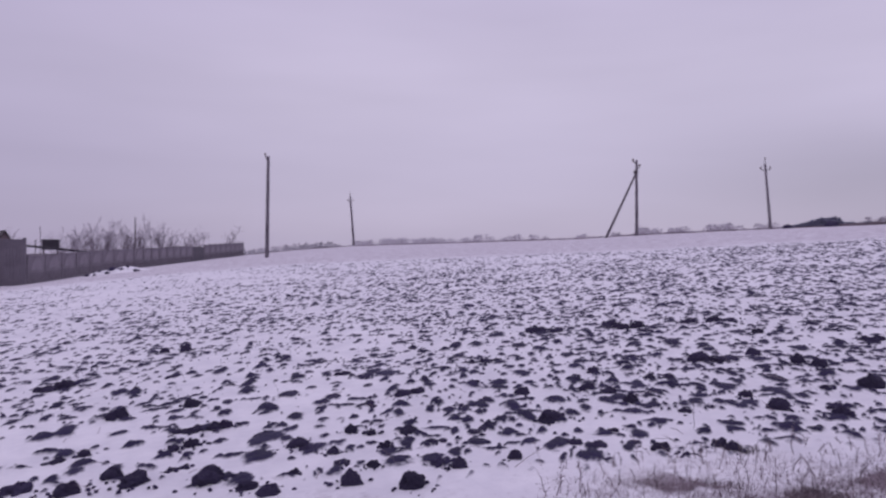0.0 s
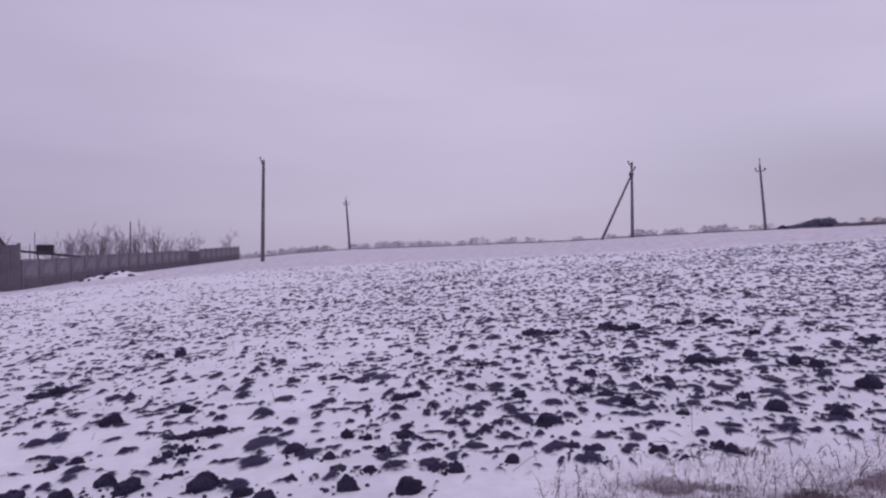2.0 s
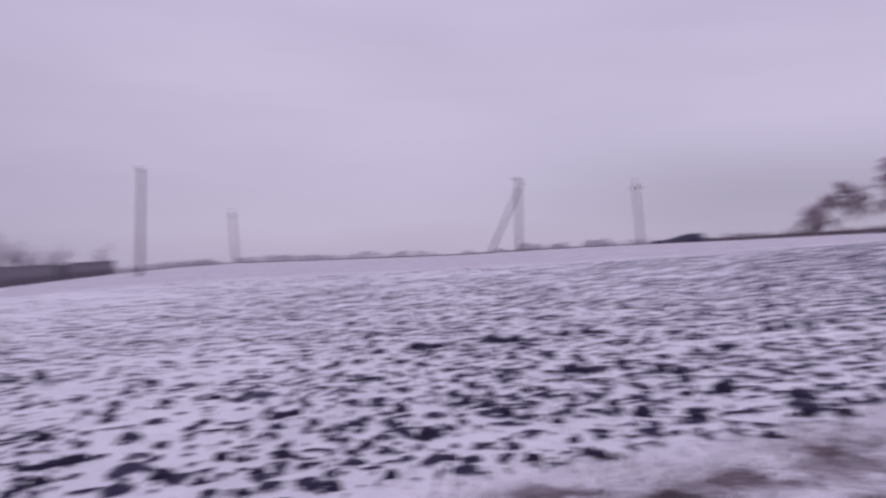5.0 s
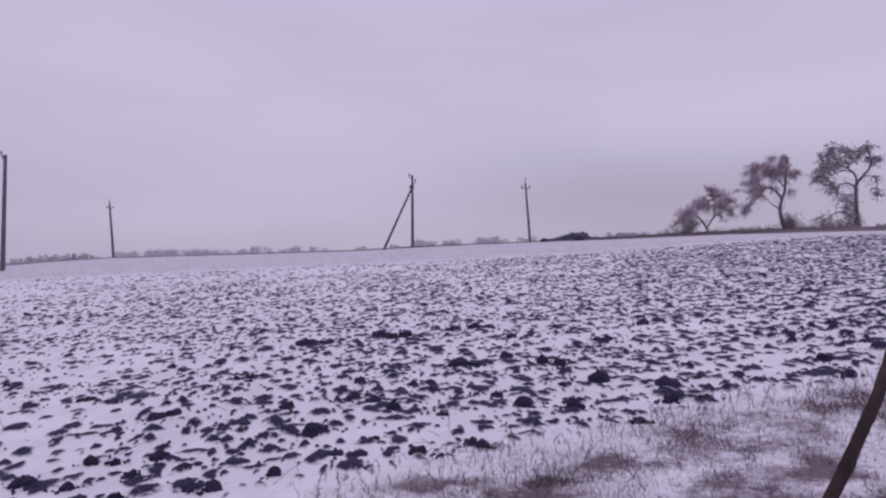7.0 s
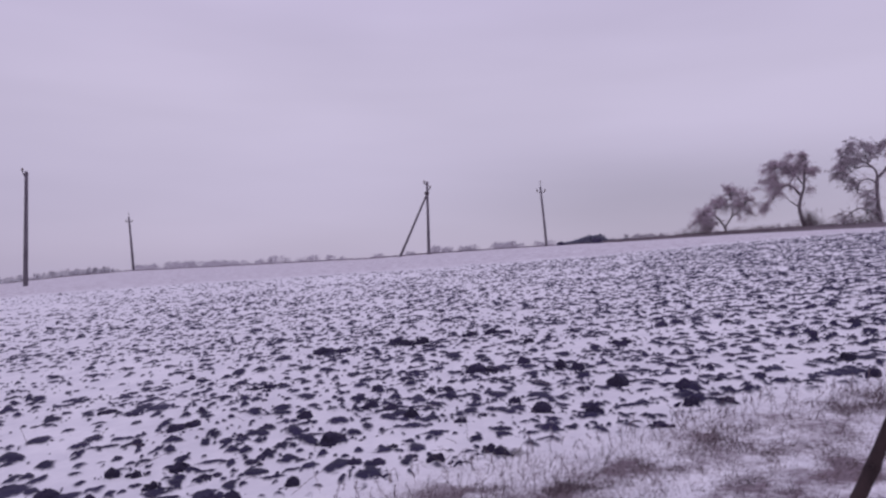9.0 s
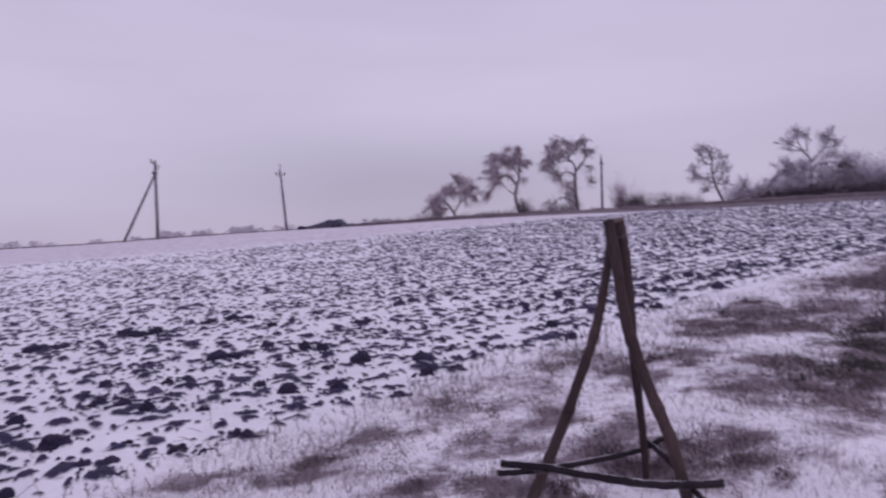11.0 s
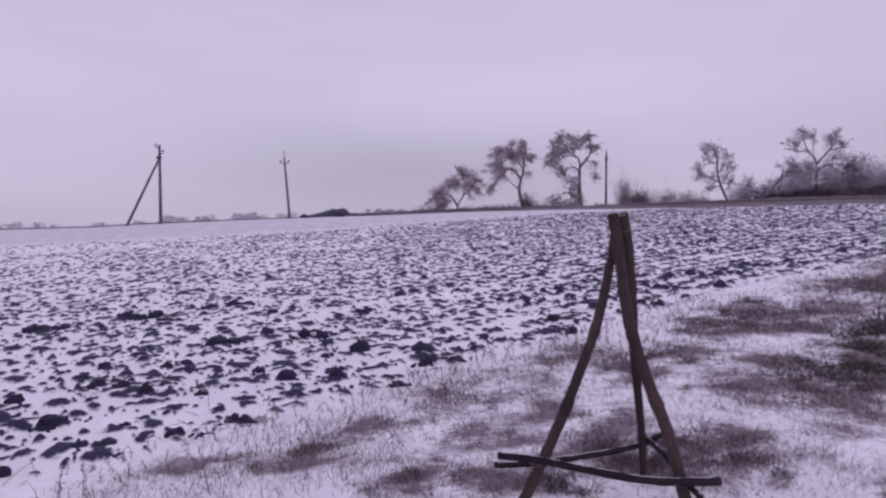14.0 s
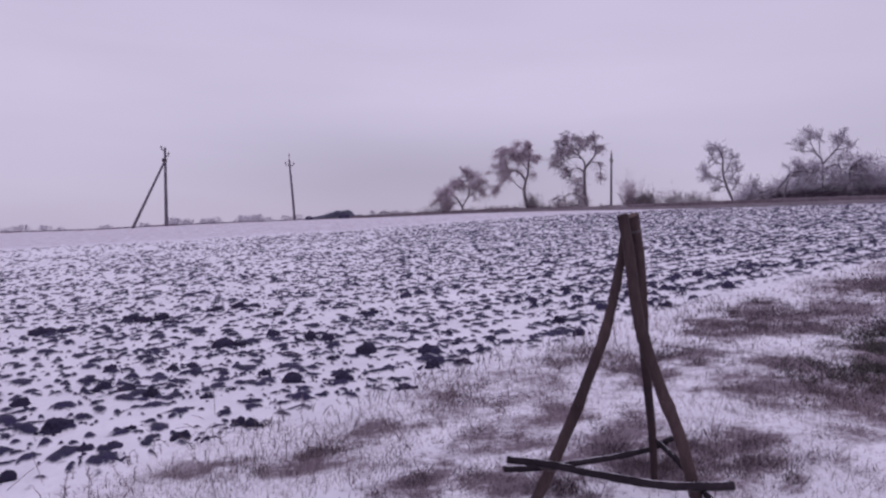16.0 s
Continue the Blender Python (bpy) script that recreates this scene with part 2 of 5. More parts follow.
BRUSH = grained("dry_brush", (0.155, 0.122, 0.145), (0.26, 0.212, 0.24), 0.6, 9, 0.95, 0.2, 0.01, islands=0.3)
WOOD = grained("barked_stick", (0.022, 0.014, 0.017), (0.090, 0.058, 0.057), 3, 45, 0.85, 0.7, 0.006, (1, 1, 0.3))
WOOD_DARK = grained("wet_grey_stick", (0.009, 0.007, 0.010), (0.042, 0.034, 0.041), 3, 45, 0.85, 0.7, 0.006, (0.4, 1, 1), spec=0.12)
WOOD_END = grained("sawn_end", (0.09, 0.06, 0.052), (0.16, 0.115, 0.10), 12, 80, 0.9, 0.4, 0.003)
DRY_GRASS = grained("dry_grass", (0.14, 0.104, 0.110), (0.29, 0.225, 0.228), 1.1, 30, 0.95, 0.1, 0.002, islands=0.35)
TUFT_GRASS = grained("matted_grass", (0.12, 0.094, 0.112), (0.27, 0.217, 0.245), 0.8, 30, 0.95, 0.1, 0.002, islands=0.35)
MAT_DARK = grained("dark_matted_grass", (0.05, 0.038, 0.046), (0.115, 0.088, 0.10), 0.8, 30, 0.95, 0.1, 0.002, islands=0.35)
PALE_GRASS = grained("pale_dead_stalks", (0.135, 0.102, 0.115), (0.26, 0.205, 0.222), 1.1, 30, 0.95, 0.1, 0.002, islands=0.35)
GREEN_GRASS = grained("winter_green_grass", (0.066, 0.062, 0.060), (0.135, 0.128, 0.118), 0.8, 30, 0.95, 0.1, 0.002, islands=0.3)
BANK = grained("dead_grass_bank", (0.105, 0.084, 0.098), (0.25, 0.205, 0.228), 0.35, 3.0, 0.95, 0.8, 0.12)
CONIFER = grained("far_evergreens", (0.112, 0.112, 0.165), (0.168, 0.168, 0.235), 0.05, 1.0, 0.95, 0.3, 0.05, islands=0.25)
ROOF = grained("dark_slate_roof", (0.05, 0.043, 0.045), (0.10, 0.085, 0.085), 1.0, 14, 0.8, 0.4, 0.02)
BRICK_WALL = grained("buff_wall", (0.21, 0.165, 0.18), (0.29, 0.235, 0.25), 1.2, 18, 0.9, 0.4, 0.01)
TARPAPER = grained("black_sheet", (0.035, 0.031, 0.042), (0.075, 0.066, 0.083), 1.5, 20, 0.7, 0.3, 0.01)
PORCELAIN = grained("glazed_insulator", (0.10, 0.08, 0.08), (0.2, 0.16, 0.15), 5, 40, 0.3, 0.1, 0.002)


# ---- shapes ----
class Build:
    """Collects corners and faces of one mesh."""

    def __init__(self):
        self.v, self.f = [], []

    def add(self, verts, faces):
        k = len(self.v)
        self.v.extend(verts)
        self.f.extend(tuple(i + k for i in face) for face in faces)

    def tube(self, points, radii, sides=6, cap=True):
        points = [Vector(p) for p in points]
        k, n = len(self.v), len(points)
        side = Vector((1, 0, 0))
        for i, p in enumerate(points):
            ahead = (points[min(i + 1, n - 1)] - points[max(i - 1, 0)])
            ahead = ahead.normalized() if ahead.length > 1e-9 else Vector((0, 0, 1))
            side = side - ahead * side.dot(ahead)
            if side.length < 1e-3:
                side = ahead.orthogonal()
            side.normalize()
            up = ahead.cross(side)
            for j in range(sides):
                a = 2 * math.pi * j / sides
                self.v.append(tuple(p + (side * math.cos(a) + up * math.sin(a)) * radii[i]))
        for i in range(n - 1):
            for j in range(sides):
                a, b = k + i * sides + j, k + i * sides + (j + 1) % sides
                self.f.append((a, b, b + sides, a + sides))
        if cap:
            self.f.append(tuple(k + j for j in reversed(range(sides))))
            self.f.append(tuple(k + (n - 1) * sides + j for j in range(sides)))

    def box(self, m, sx, sy, sz, bevel=0.0):
        """A box on its base centre, its upper edges chamfered."""
        m = m if isinstance(m, Matrix) else Matrix.Translation(m)
        x, y, c = sx / 2, sy / 2, bevel
        rings = [(x, y, 0), (x, y, sz - c), (x - c, y - c, sz)] if c else [(x, y, 0), (x, y, sz)]
        vs = [m @ Vector((a * rx, b * ry, z)) for rx, ry, z in rings for a, b in ((-1, -1), (1, -1), (1, 1), (-1, 1))]
        fs = [(3, 2, 1, 0)]
        for r in range(len(rings) - 1):
            fs += [(4 * r + j, 4 * r + (j + 1) % 4, 4 * r + 4 + (j + 1) % 4, 4 * r + 4 + j) for j in range(4)]
        q = 4 * (len(rings) - 1)
        fs.append((q, q + 1, q + 2, q + 3))
        self.add([tuple(p) for p in vs], fs)

    def mesh(self, name, mat, smooth=False):
        me = bpy.data.meshes.new(name)
        me.from_pydata(self.v, [], self.f)
        me.materials.append(mat)
        if smooth:
            me.polygons.foreach_set("use_smooth", [True] * len(me.polygons))
        me.update()
        return me


def part(name, build, mat, parent=None, label="", smooth=False):
    ob = new(name, build.mesh(name, mat, smooth))
    if parent:
        ob.parent = parent
    return tagged(ob, label) if label else ob


def thing(name, m, label, category, group="", kind=""):
    ob = new(name)
    ob.matrix_world = m
    ob.empty_display_size = 0.2
    return tagged(ob, label, category, group, kind)


def sheet(name, xyz, rows, cols, mat):
    """A mesh from a grid of places, rows x cols."""
    me = bpy.data.meshes.new(name)
    me.vertices.add(rows * cols)
    me.vertices.foreach_set("co", np.asarray(xyz, np.float32).ravel())
    i = (np.arange(rows - 1)[:, None] * cols + np.arange(cols - 1)[None]).ravel()
    quads = np.stack([i, i + cols, i + cols + 1, i + 1], 1)
    return me, quads


def fill(me, quads, mat, smooth=True):
    n = len(quads)
    me.loops.add(4 * n)
    me.loops.foreach_set("vertex_index", quads.astype(np.int32).ravel())
    me.polygons.add(n)
    me.polygons.foreach_set("loop_start", np.arange(0, 4 * n, 4, dtype=np.int32))
    me.polygons.foreach_set("use_smooth", np.full(n, smooth))
    me.materials.append(mat)
    me.update(calc_edges=True)


# ---- lie of the land ----
def hash2(ix, iy, seed):
    h = (ix.astype(np.int64) * 374761393 + iy.astype(np.int64) * 668265263 + seed * 1442695041) & 0x7FFFFFFF
    h = ((h ^ (h >> 13)) * 1274126177) & 0x7FFFFFFF
    return ((h ^ (h >> 16)) & 0xFFFFFF) / float(0xFFFFFF)


def value_noise(x, y, seed):
    ix, iy = np.floor(x), np.floor(y)
    fx, fy = x - ix, y - iy
    fx, fy = fx * fx * (3 - 2 * fx), fy * fy * (3 - 2 * fy)
    a, b = hash2(ix, iy, seed), hash2(ix + 1, iy, seed)
    c, d = hash2(ix, iy + 1, seed), hash2(ix + 1, iy + 1, seed)
    return a + (b - a) * fx + (c - a) * fy + (a - b - c + d) * fx * fy


def fbm(x, y, seed, octaves=4, gain=0.5):
    total, amp, norm = 0.0, 1.0, 0.0
    for o in range(octaves):
        total = total + amp * value_noise(x * 2**o + 17.3 * o, y * 2**o - 9.1 * o, seed + o)
        norm, amp = norm + amp, amp * gain
    return total / norm


SLOPE_X, SLOPE_Y, EYE_Z = 0.0605, 0.0445, 1.6
# bearing from +y (degrees), distance of the brow (m), rise of the brow as seen from the eye (degrees)
BROW = [(-180, 95, -2.2), (-110, 60, -4.0), (-70, 48, -3.6), (-48, 46, -3.0), (-42, 58, -2.19), (-36, 75, -1.38),
        (-32, 101, -0.92), (-28, 110, -0.50), (-23, 110, -0.14), (-17, 105, 0.03), (-10, 85, 0.27), (-5, 74, 0.43),
        (0, 70, 0.74), (5, 74, 0.98), (10, 80, 1.19), (17, 92, 1.42), (24, 95, 1.71), (30, 96, 1.84), (36, 96, 1.90),
        (44, 96, 2.11), (52, 96, 2.23), (60, 96, 2.31), (100, 96, 2.4), (180, 95, -2.2)]
RF = 38.0


def ground_z(x, y):
    x, y = np.asarray(x, float), np.asarray(y, float)
    r, az = np.hypot(x, y) + 1e-9, np.degrees(np.arctan2(x, y))
    b = np.array(BROW, float)
    rc, es = np.interp(az, b[:, 0], b[:, 1]), np.interp(az, b[:, 0], b[:, 2])
    zc = EYE_Z + rc * np.tan(np.radians(es))
    flat = SLOPE_X * x + SLOPE_Y * y
    edge = flat * np.minimum(1, RF / r)
    w = np.clip((r - RF) / (rc - RF), 0, 1)
    far = edge + (zc - edge) * w
    z = np.where(r < RF, flat, far)
    z = z - np.maximum(r - rc, 0) * np.clip(0.004 - np.tan(np.radians(es)), 0.014, 0.03)
    return z + 0.30 * np.exp(-((x + 26.5) ** 2 + (y - 46) ** 2) / 180.0)


def gz(x, y):
    return float(ground_z(x, y))


def near_edge(x):
    """Where the ploughing begins, beside the verge."""
    line = np.interp(x, [-60, -0.6, 0.0, 0.6, 1.5, 2.5, 3.6, 5.0, 7.0, 9.0, 11.0, 70.0], [-11.6, 4.38, 4.52, 4.76, 5.14, 5.48, 5.84, 6.38, 7.08, 7.6, 8.05, 24.0])
    return line + 0.05 * np.sin(2.9 * x + 0.6) + 0.035 * np.sin(7.3 * x)


def far_edge(az):
    """How far out the ploughing ends."""
    return np.interp(az, [-75, -43, -29, -15, 0, 15, 24, 33, 47, 57, 75], [30, 40, 40, 35, 31.5, 31.5, 35, 38.5, 41, 43, 44])


def bearing(az, r):
    a = radians(az)
    return r * math.sin(a), r * math.cos(a)


# matted grass on the verge: place, half width across the view and half depth along it
MAUVE_MATS = [
    (1.62, 3.26, 0.20, 0.14), (1.99, 3.14, 0.18, 0.13), (2.85, 3.06, 0.24, 0.24),
    (5.93, 5.20, 0.46, 0.28), (6.45, 5.75, 0.50, 0.42), (5.55, 5.72, 0.30, 0.26), (7.31, 5.66, 0.31, 0.60), (5.22, 5.38, 0.24, 0.24), (4.17, 3.90, 0.26, 0.32), (4.90, 4.10, 0.40, 0.26), (4.55, 3.62, 0.34, 0.22), (4.70, 3.30, 0.30, 0.16), (3.09, 3.04, 0.26, 0.31),
    (2.62, 3.56, 0.18, 0.33), (1.96, 3.90, 0.24, 0.26), (3.59, 4.64, 0.18, 0.29), (2.52, 3.08, 0.34, 0.18), (1.65, 3.14, 0.21, 0.10),
    (3.43, 2.60, 0.08, 0.11), (1.29, 3.51, 0.24, 0.16), (0.71, 4.11, 0.36, 0.14),
    (8.90, 6.60, 0.55, 0.70), (9.80, 6.50, 0.50, 0.70), (11.50, 7.50, 0.70, 0.90), (13.50, 8.40, 0.90, 1.20), (7.90, 5.20, 0.40, 0.50),
]
MAUVE_MATS += [
    (3.00, 3.07, 0.26, 0.13), (2.56, 2.92, 0.18, 0.12), (3.32, 3.15, 0.18, 0.10),
    (0.24, 4.18, 0.30, 0.10), (0.81, 4.20, 0.26, 0.10), (1.25, 3.49, 0.20, 0.10), (1.39, 4.42, 0.20, 0.12), (1.87, 3.75, 0.24, 0.14),
]
DARK_MATS = [
    (2.86, 2.98, 0.24, 0.12), (2.66, 3.16, 0.16, 0.10), (4.36, 4.78, 0.28, 0.15),
    (4.42, 4.77, 0.22, 0.32), (3.02, 2.49, 0.07, 0.11), (1.90, 3.00, 0.11, 0.10), (6.86, 6.51, 0.19, 0.28), (6.10, 6.17, 0.07, 0.24),
    (3.66, 3.97, 0.07, 0.08), (0.70, 4.88, 0.10, 0.09),
]
GREEN_MATS = [
    (5.05, 3.58, 0.50, 0.34), (5.45, 3.74, 0.46, 0.34), (5.75, 3.98, 0.38, 0.44), (6.10, 4.25, 0.26, 0.36), (5.35, 3.50, 0.30, 0.24), (6.62, 4.48, 0.20, 0.36), (9.20, 5.60, 0.60, 0.70),
]
BROWN_MATS = [
    (4.75, 3.45, 0.34, 0.20), (2.37, 4.10, 0.24, 0.10),
    (4.36, 3.21, 0.30, 0.28), (2.42, 4.13, 0.20, 0.22), (3.37, 2.18, 0.07, 0.13),
]
PALE_MATS = [
    (2.07, 4.61, 0.28, 0.18), (2.80, 4.78, 0.26, 0.37), (2.14, 5.07, 0.26, 0.29), (3.59, 5.47, 0.16, 0.33), (2.41, 4.53, 0.20, 0.18),
    (2.70, 2.75, 0.30, 0.30), (3.42, 2.50, 0.34, 0.20), (3.80, 2.85, 0.30, 0.16),
    (3.50, 5.20, 0.36, 0.39), (2.73, 4.66, 0.35, 0.26), (4.52, 5.22, 0.20, 0.18), (3.23, 5.22, 0.23, 0.21), (2.44, 5.13, 0.31, 0.23),
    (0.96, 4.29, 0.31, 0.20), (0.45, 4.10, 0.32, 0.14), (1.39, 4.33, 0.32, 0.22), (1.13, 3.85, 0.21, 0.14),
]
ALL_MATS = MAUVE_MATS + DARK_MATS + GREEN_MATS + BROWN_MATS + PALE_MATS


def mat_share(x, y, mats, thin=()):
    """How thick the matted grass lies, 0 to 1."""
    wx = x + 0.5 * (fbm(x / 0.35, y / 0.35, 41, 4) - 0.5)
    wy = y + 0.5 * (fbm(x / 0.35, y / 0.35, 42, 4) - 0.5)
    best = np.zeros_like(wx)
    for tx, ty, w, d in mats:
        r = math.hypot(tx, ty)
        ux, uy = tx / r, ty / r
        across, along = (wx - tx) * uy - (wy - ty) * ux, (wx - tx) * ux + (wy - ty) * uy
        q = (across / (1.15 * w)) ** 2 + (along / (1.15 * d)) ** 2
        best = np.maximum(best, np.exp(-q**1.2 * 0.7) * (0.52 if (tx, ty, w, d) in thin else 1.0))
    return best


# ---- ground: one sheet of snow to the horizon ----
def build_ground():
    az = np.radians(np.concatenate([np.arange(-180, -64, 4.0), np.arange(-64, 64.01, 0.25), np.arange(68, 180.1, 4.0)]))
    r = np.concatenate([[0.02], np.geomspace(0.4, 45, 330), np.geomspace(46, 3500, 110)])
    rr, aa = np.meshgrid(r, az, indexing="ij")
    x, y = rr * np.sin(aa), rr * np.cos(aa)
    z = ground_z(x, y)
    near = np.clip((60 - rr) / 20, 0, 1)
    z = z + near * (0.05 * (fbm(x / 0.9, y / 0.9, 3, 4) - 0.5) + 0.018 * (fbm(x / 0.16, y / 0.16, 8, 3) - 0.5))
    me, quads = sheet("ground", np.stack([x, y, z], -1), len(r), len(az), SNOW)
    # verge and stubble fields, each a soft-edged stretch of the plan
    d = y - near_edge(x)
    verge = np.clip((-d + 0.10) / 0.5, 0, 1)
    deg = np.degrees(aa)
    stubble = np.clip((rr - far_edge(deg) + 2.5) / 3, 0, 1) * np.clip((140 - rr) / 30, 0, 1)
    mat = mat_share(x, y, ALL_MATS, PALE_MATS) * np.clip(0.2 + 1.6 * fbm(x / 0.26, y / 0.14, 47, 3), 0, 1.25)
    for name, values in (("verge", verge), ("stubble", stubble), ("tufted", mat)):
        at = me.attributes.new(name, "FLOAT", "POINT")
        at.data.foreach_set("value", values.astype(np.float32).ravel())
    fill(me, quads, SNOW)
    return tagged(new("ground", me), "thin old snow over gently rising open farmland", "snowy ground", kind="structure")


ground = build_ground()


# ---- ploughed soil showing through the snow ----
FURROW = math.atan2(0.27, 1.0)
WIND = math.radians(104)         # the drifting snow left tails this way


def soil_share(x, y):
    """How much bare soil a stretch of the field shows, 0 to 1."""
    az = np.degrees(np.arctan2(x, y))
    share = np.interp(az, [-60, -35, -15, 5, 25, 60], [0.60, 0.66, 0.76, 0.88, 0.95, 1.0])
    r = np.hypot(x, y)
    inside = np.clip((y - near_edge(x)) / 0.35, 0, 1) * np.clip((far_edge(az) - r) / 2.5, 0, 1)
    return share, inside


def flakes(u, v, cell, r0, r1, long0, long1, amount, seed):
    """Bare patches, one to a square of a jittered lattice: 1 in the middle, 0 at the rim, below 0 outside."""
    best = np.full(u.shape, -1.0)
    iu, iv = np.floor(u / cell), np.floor(v / cell)
    for du in (-1, 0, 1):
        for dv in (-1, 0, 1):
            cu, cv = iu + du, iv + dv
            size, there = hash2(cu, cv, seed + 2), hash2(cu, cv, seed + 3)
            rad = r0 + (r1 - r0) * size**2.0
            long = long0 + (long1 - long0) * hash2(cu, cv, seed + 4)
            turn = 1.1 * (hash2(cu, cv, seed + 5) - 0.5)
            pu, pv = u - (cu + hash2(cu, cv, seed)) * cell, v - (cv + hash2(cu, cv, seed + 1)) * cell
            pu, pv = (pu + turn * pv) / long, pv - turn * pu * 0.6
            q = 1 - (pu**2 + pv**2) / rad**2
            best = np.where((there < amount) & (q > best), q, best)
    return best


def bare_soil(x, y):
    """How bare the ploughing lies (above 0 the soil shows, below it snow covers it), and how far it stands up."""
    az, r = np.degrees(np.arctan2(x, y)), np.hypot(x, y)
    c, s = math.cos(FURROW), math.sin(FURROW)
    fu, fv = x * c + y * s, -x * s + y * c
    share, inside = soil_share(x, y)
    broad = fbm(fu / 1.6, fv / 0.9, 31, 3) - 0.5
    row = np.sin(6.283 * (fv + 0.10 * (fbm(fu / 0.8, fv / 0.8, 33, 2) - 0.5)) / 0.42)
    right = np.clip((az - 14) / 20, 0, 1)
    c, s = math.cos(WIND), math.sin(WIND)
    u, v = x * c + y * s, -x * s + y * c
    w1, w2 = fbm(u / 0.22, v / 0.14, 27, 3) - 0.5, fbm(u / 0.22 + 50, v / 0.14, 28, 3) - 0.5
    uu, vv = u + 0.22 * w1, v + 0.13 * w2
    far = np.clip((r - 8) / 20, 0, 1)
    strip = np.clip((az + 8) / 10, 0, 1) * np.clip((8.5 - r) / 2, 0, 1)
    amount = 0.62 + 0.6 * broad + 0.35 * (share - 0.88) + (0.08 + 0.30 * right) * row - 0.11 * far + 0.30 * far * right + 0.24 * strip - 0.14 * far * np.clip((-20 - az) / 15, 0, 1) - 0.08 * far * np.clip((8 - az) / 15, 0, 1)
    near = np.clip((11 - r) / 5, 0, 1)
    big = flakes(uu, vv, 0.27, 0.040, 0.090 + 0.022 * near, 1.0, 2.1, amount - 0.12 + 0.10 * right, 61)
    mid = flakes(uu, vv, 0.165, 0.022, 0.058 + 0.008 * near, 1.1, 2.3, amount - 0.12 - 0.12 * near, 71)
    low = flakes(uu, vv, 0.10, 0.011, 0.026, 1.4, 3.2, amount - 0.30 - 0.2 * far - 0.16 * near, 81)
    streak = flakes(fu + 0.20 * w1, fv + 0.10 * w2, 0.26, 0.014, 0.036, 2.0, 5.0, amount - 0.26 - 0.2 * right - 0.10 * near, 91)
    q = np.maximum(np.maximum(big, mid), np.maximum(low, streak))
    q = q + (1.6 - 0.35 * near) * (fbm(u / 0.07, v / 0.045, 25, 4, 0.65) - 0.5) + 0.5 * (fbm(fu / 0.4, fv / 0.25, 37, 2) - 0.5)
    q = np.where(inside > 0, q - 1.2 * (1 - inside), -1.0)
    tall = np.clip(4 * (fbm(fu / 0.5, fv / 0.35, 39, 2) - 0.46), 0, 1)
    rise = 0.018 * np.clip(q, 0, 1) + (0.030 + 0.030 * right) * tall * np.clip(big + 0.6 * (fbm(u / 0.05, v / 0.05, 26, 3, 0.6) - 0.5), 0, 1) * inside
    return q, rise


def build_soil():
    az = np.radians(np.arange(-63, 63.01, 0.12))
    r = np.geomspace(3.3, 43, 640)
    rr, aa = np.meshgrid(r, az, indexing="ij")
    x, y = rr * np.sin(aa), rr * np.cos(aa)
    q, rise = bare_soil(x, y)
    lie = ground_z(x, y) + 0.05 * (fbm(x / 0.9, y / 0.9, 3, 4) - 0.5)
    z = lie - 0.016 + 0.026 * np.clip((q + 0.9) / 0.6, 0, 1) + rise
    me, quads = sheet("ploughed_soil", np.stack([x, y, z], -1), len(r), len(az), SNOW)
    at = me.attributes.new("bare", "FLOAT", "POINT")
    at.data.foreach_set("value", np.clip(q * 0.6 + 0.51, 0, 1).astype(np.float32).ravel())
    keep = (q > -0.9).ravel()
    fill(me, quads[keep[quads].any(1)], SNOW)
    ob = new("ploughed_soil", me)
    return tagged(ob, "black ploughed soil breaking ragged through thin snow", "ploughed soil", kind="stuff")


def clod_shape(seed, fine):
    """A broken lump of earth, one unit wide, angular, with a flat foot."""
    bm = bmesh.new()
    bmesh.ops.create_icosphere(bm, subdivisions=(1, 2, 3)[fine], radius=0.5)
    rng = random.Random(seed)
    cuts = [(Vector((rng.gauss(0, 1), rng.gauss(0, 1), rng.gauss(0.3, 0.8))).normalized(), rng.uniform(0.34, 0.46)) for _ in range(6)]
    off = Vector((seed * 3.7, seed * 1.9, 0))
    for q in bm.verts:
        for n, d in cuts:
            over = q.co.dot(n) - d
            if over > 0:
                q.co -= n * over * 0.7
        q.co *= 1 + 0.42 * noise.noise(q.co * 2.6 + off) + (0.36 * noise.noise(q.co * 6.5 + off) + 0.22 * noise.noise(q.co * 13 + off) if fine else 0)
        q.co.z = max(q.co.z, -0.3)
    vs = np.array([q.co[:] for q in bm.verts])
    fs = np.array([[q.index for q in f.verts] for f in bm.faces])
    bm.free()
    vs[:, :2] /= max(np.ptp(vs[:, 0]), np.ptp(vs[:, 1]))
    vs[:, :2] *= (1.06 - 0.16 * np.clip((vs[:, 2:] - vs[:, 2].min()) / np.ptp(vs[:, 2]), 0, 1) ** 1.5)
    vs[:, 2] = (vs[:, 2] - vs[:, 2].min()) / np.ptp(vs[:, 2])
    return vs, fs


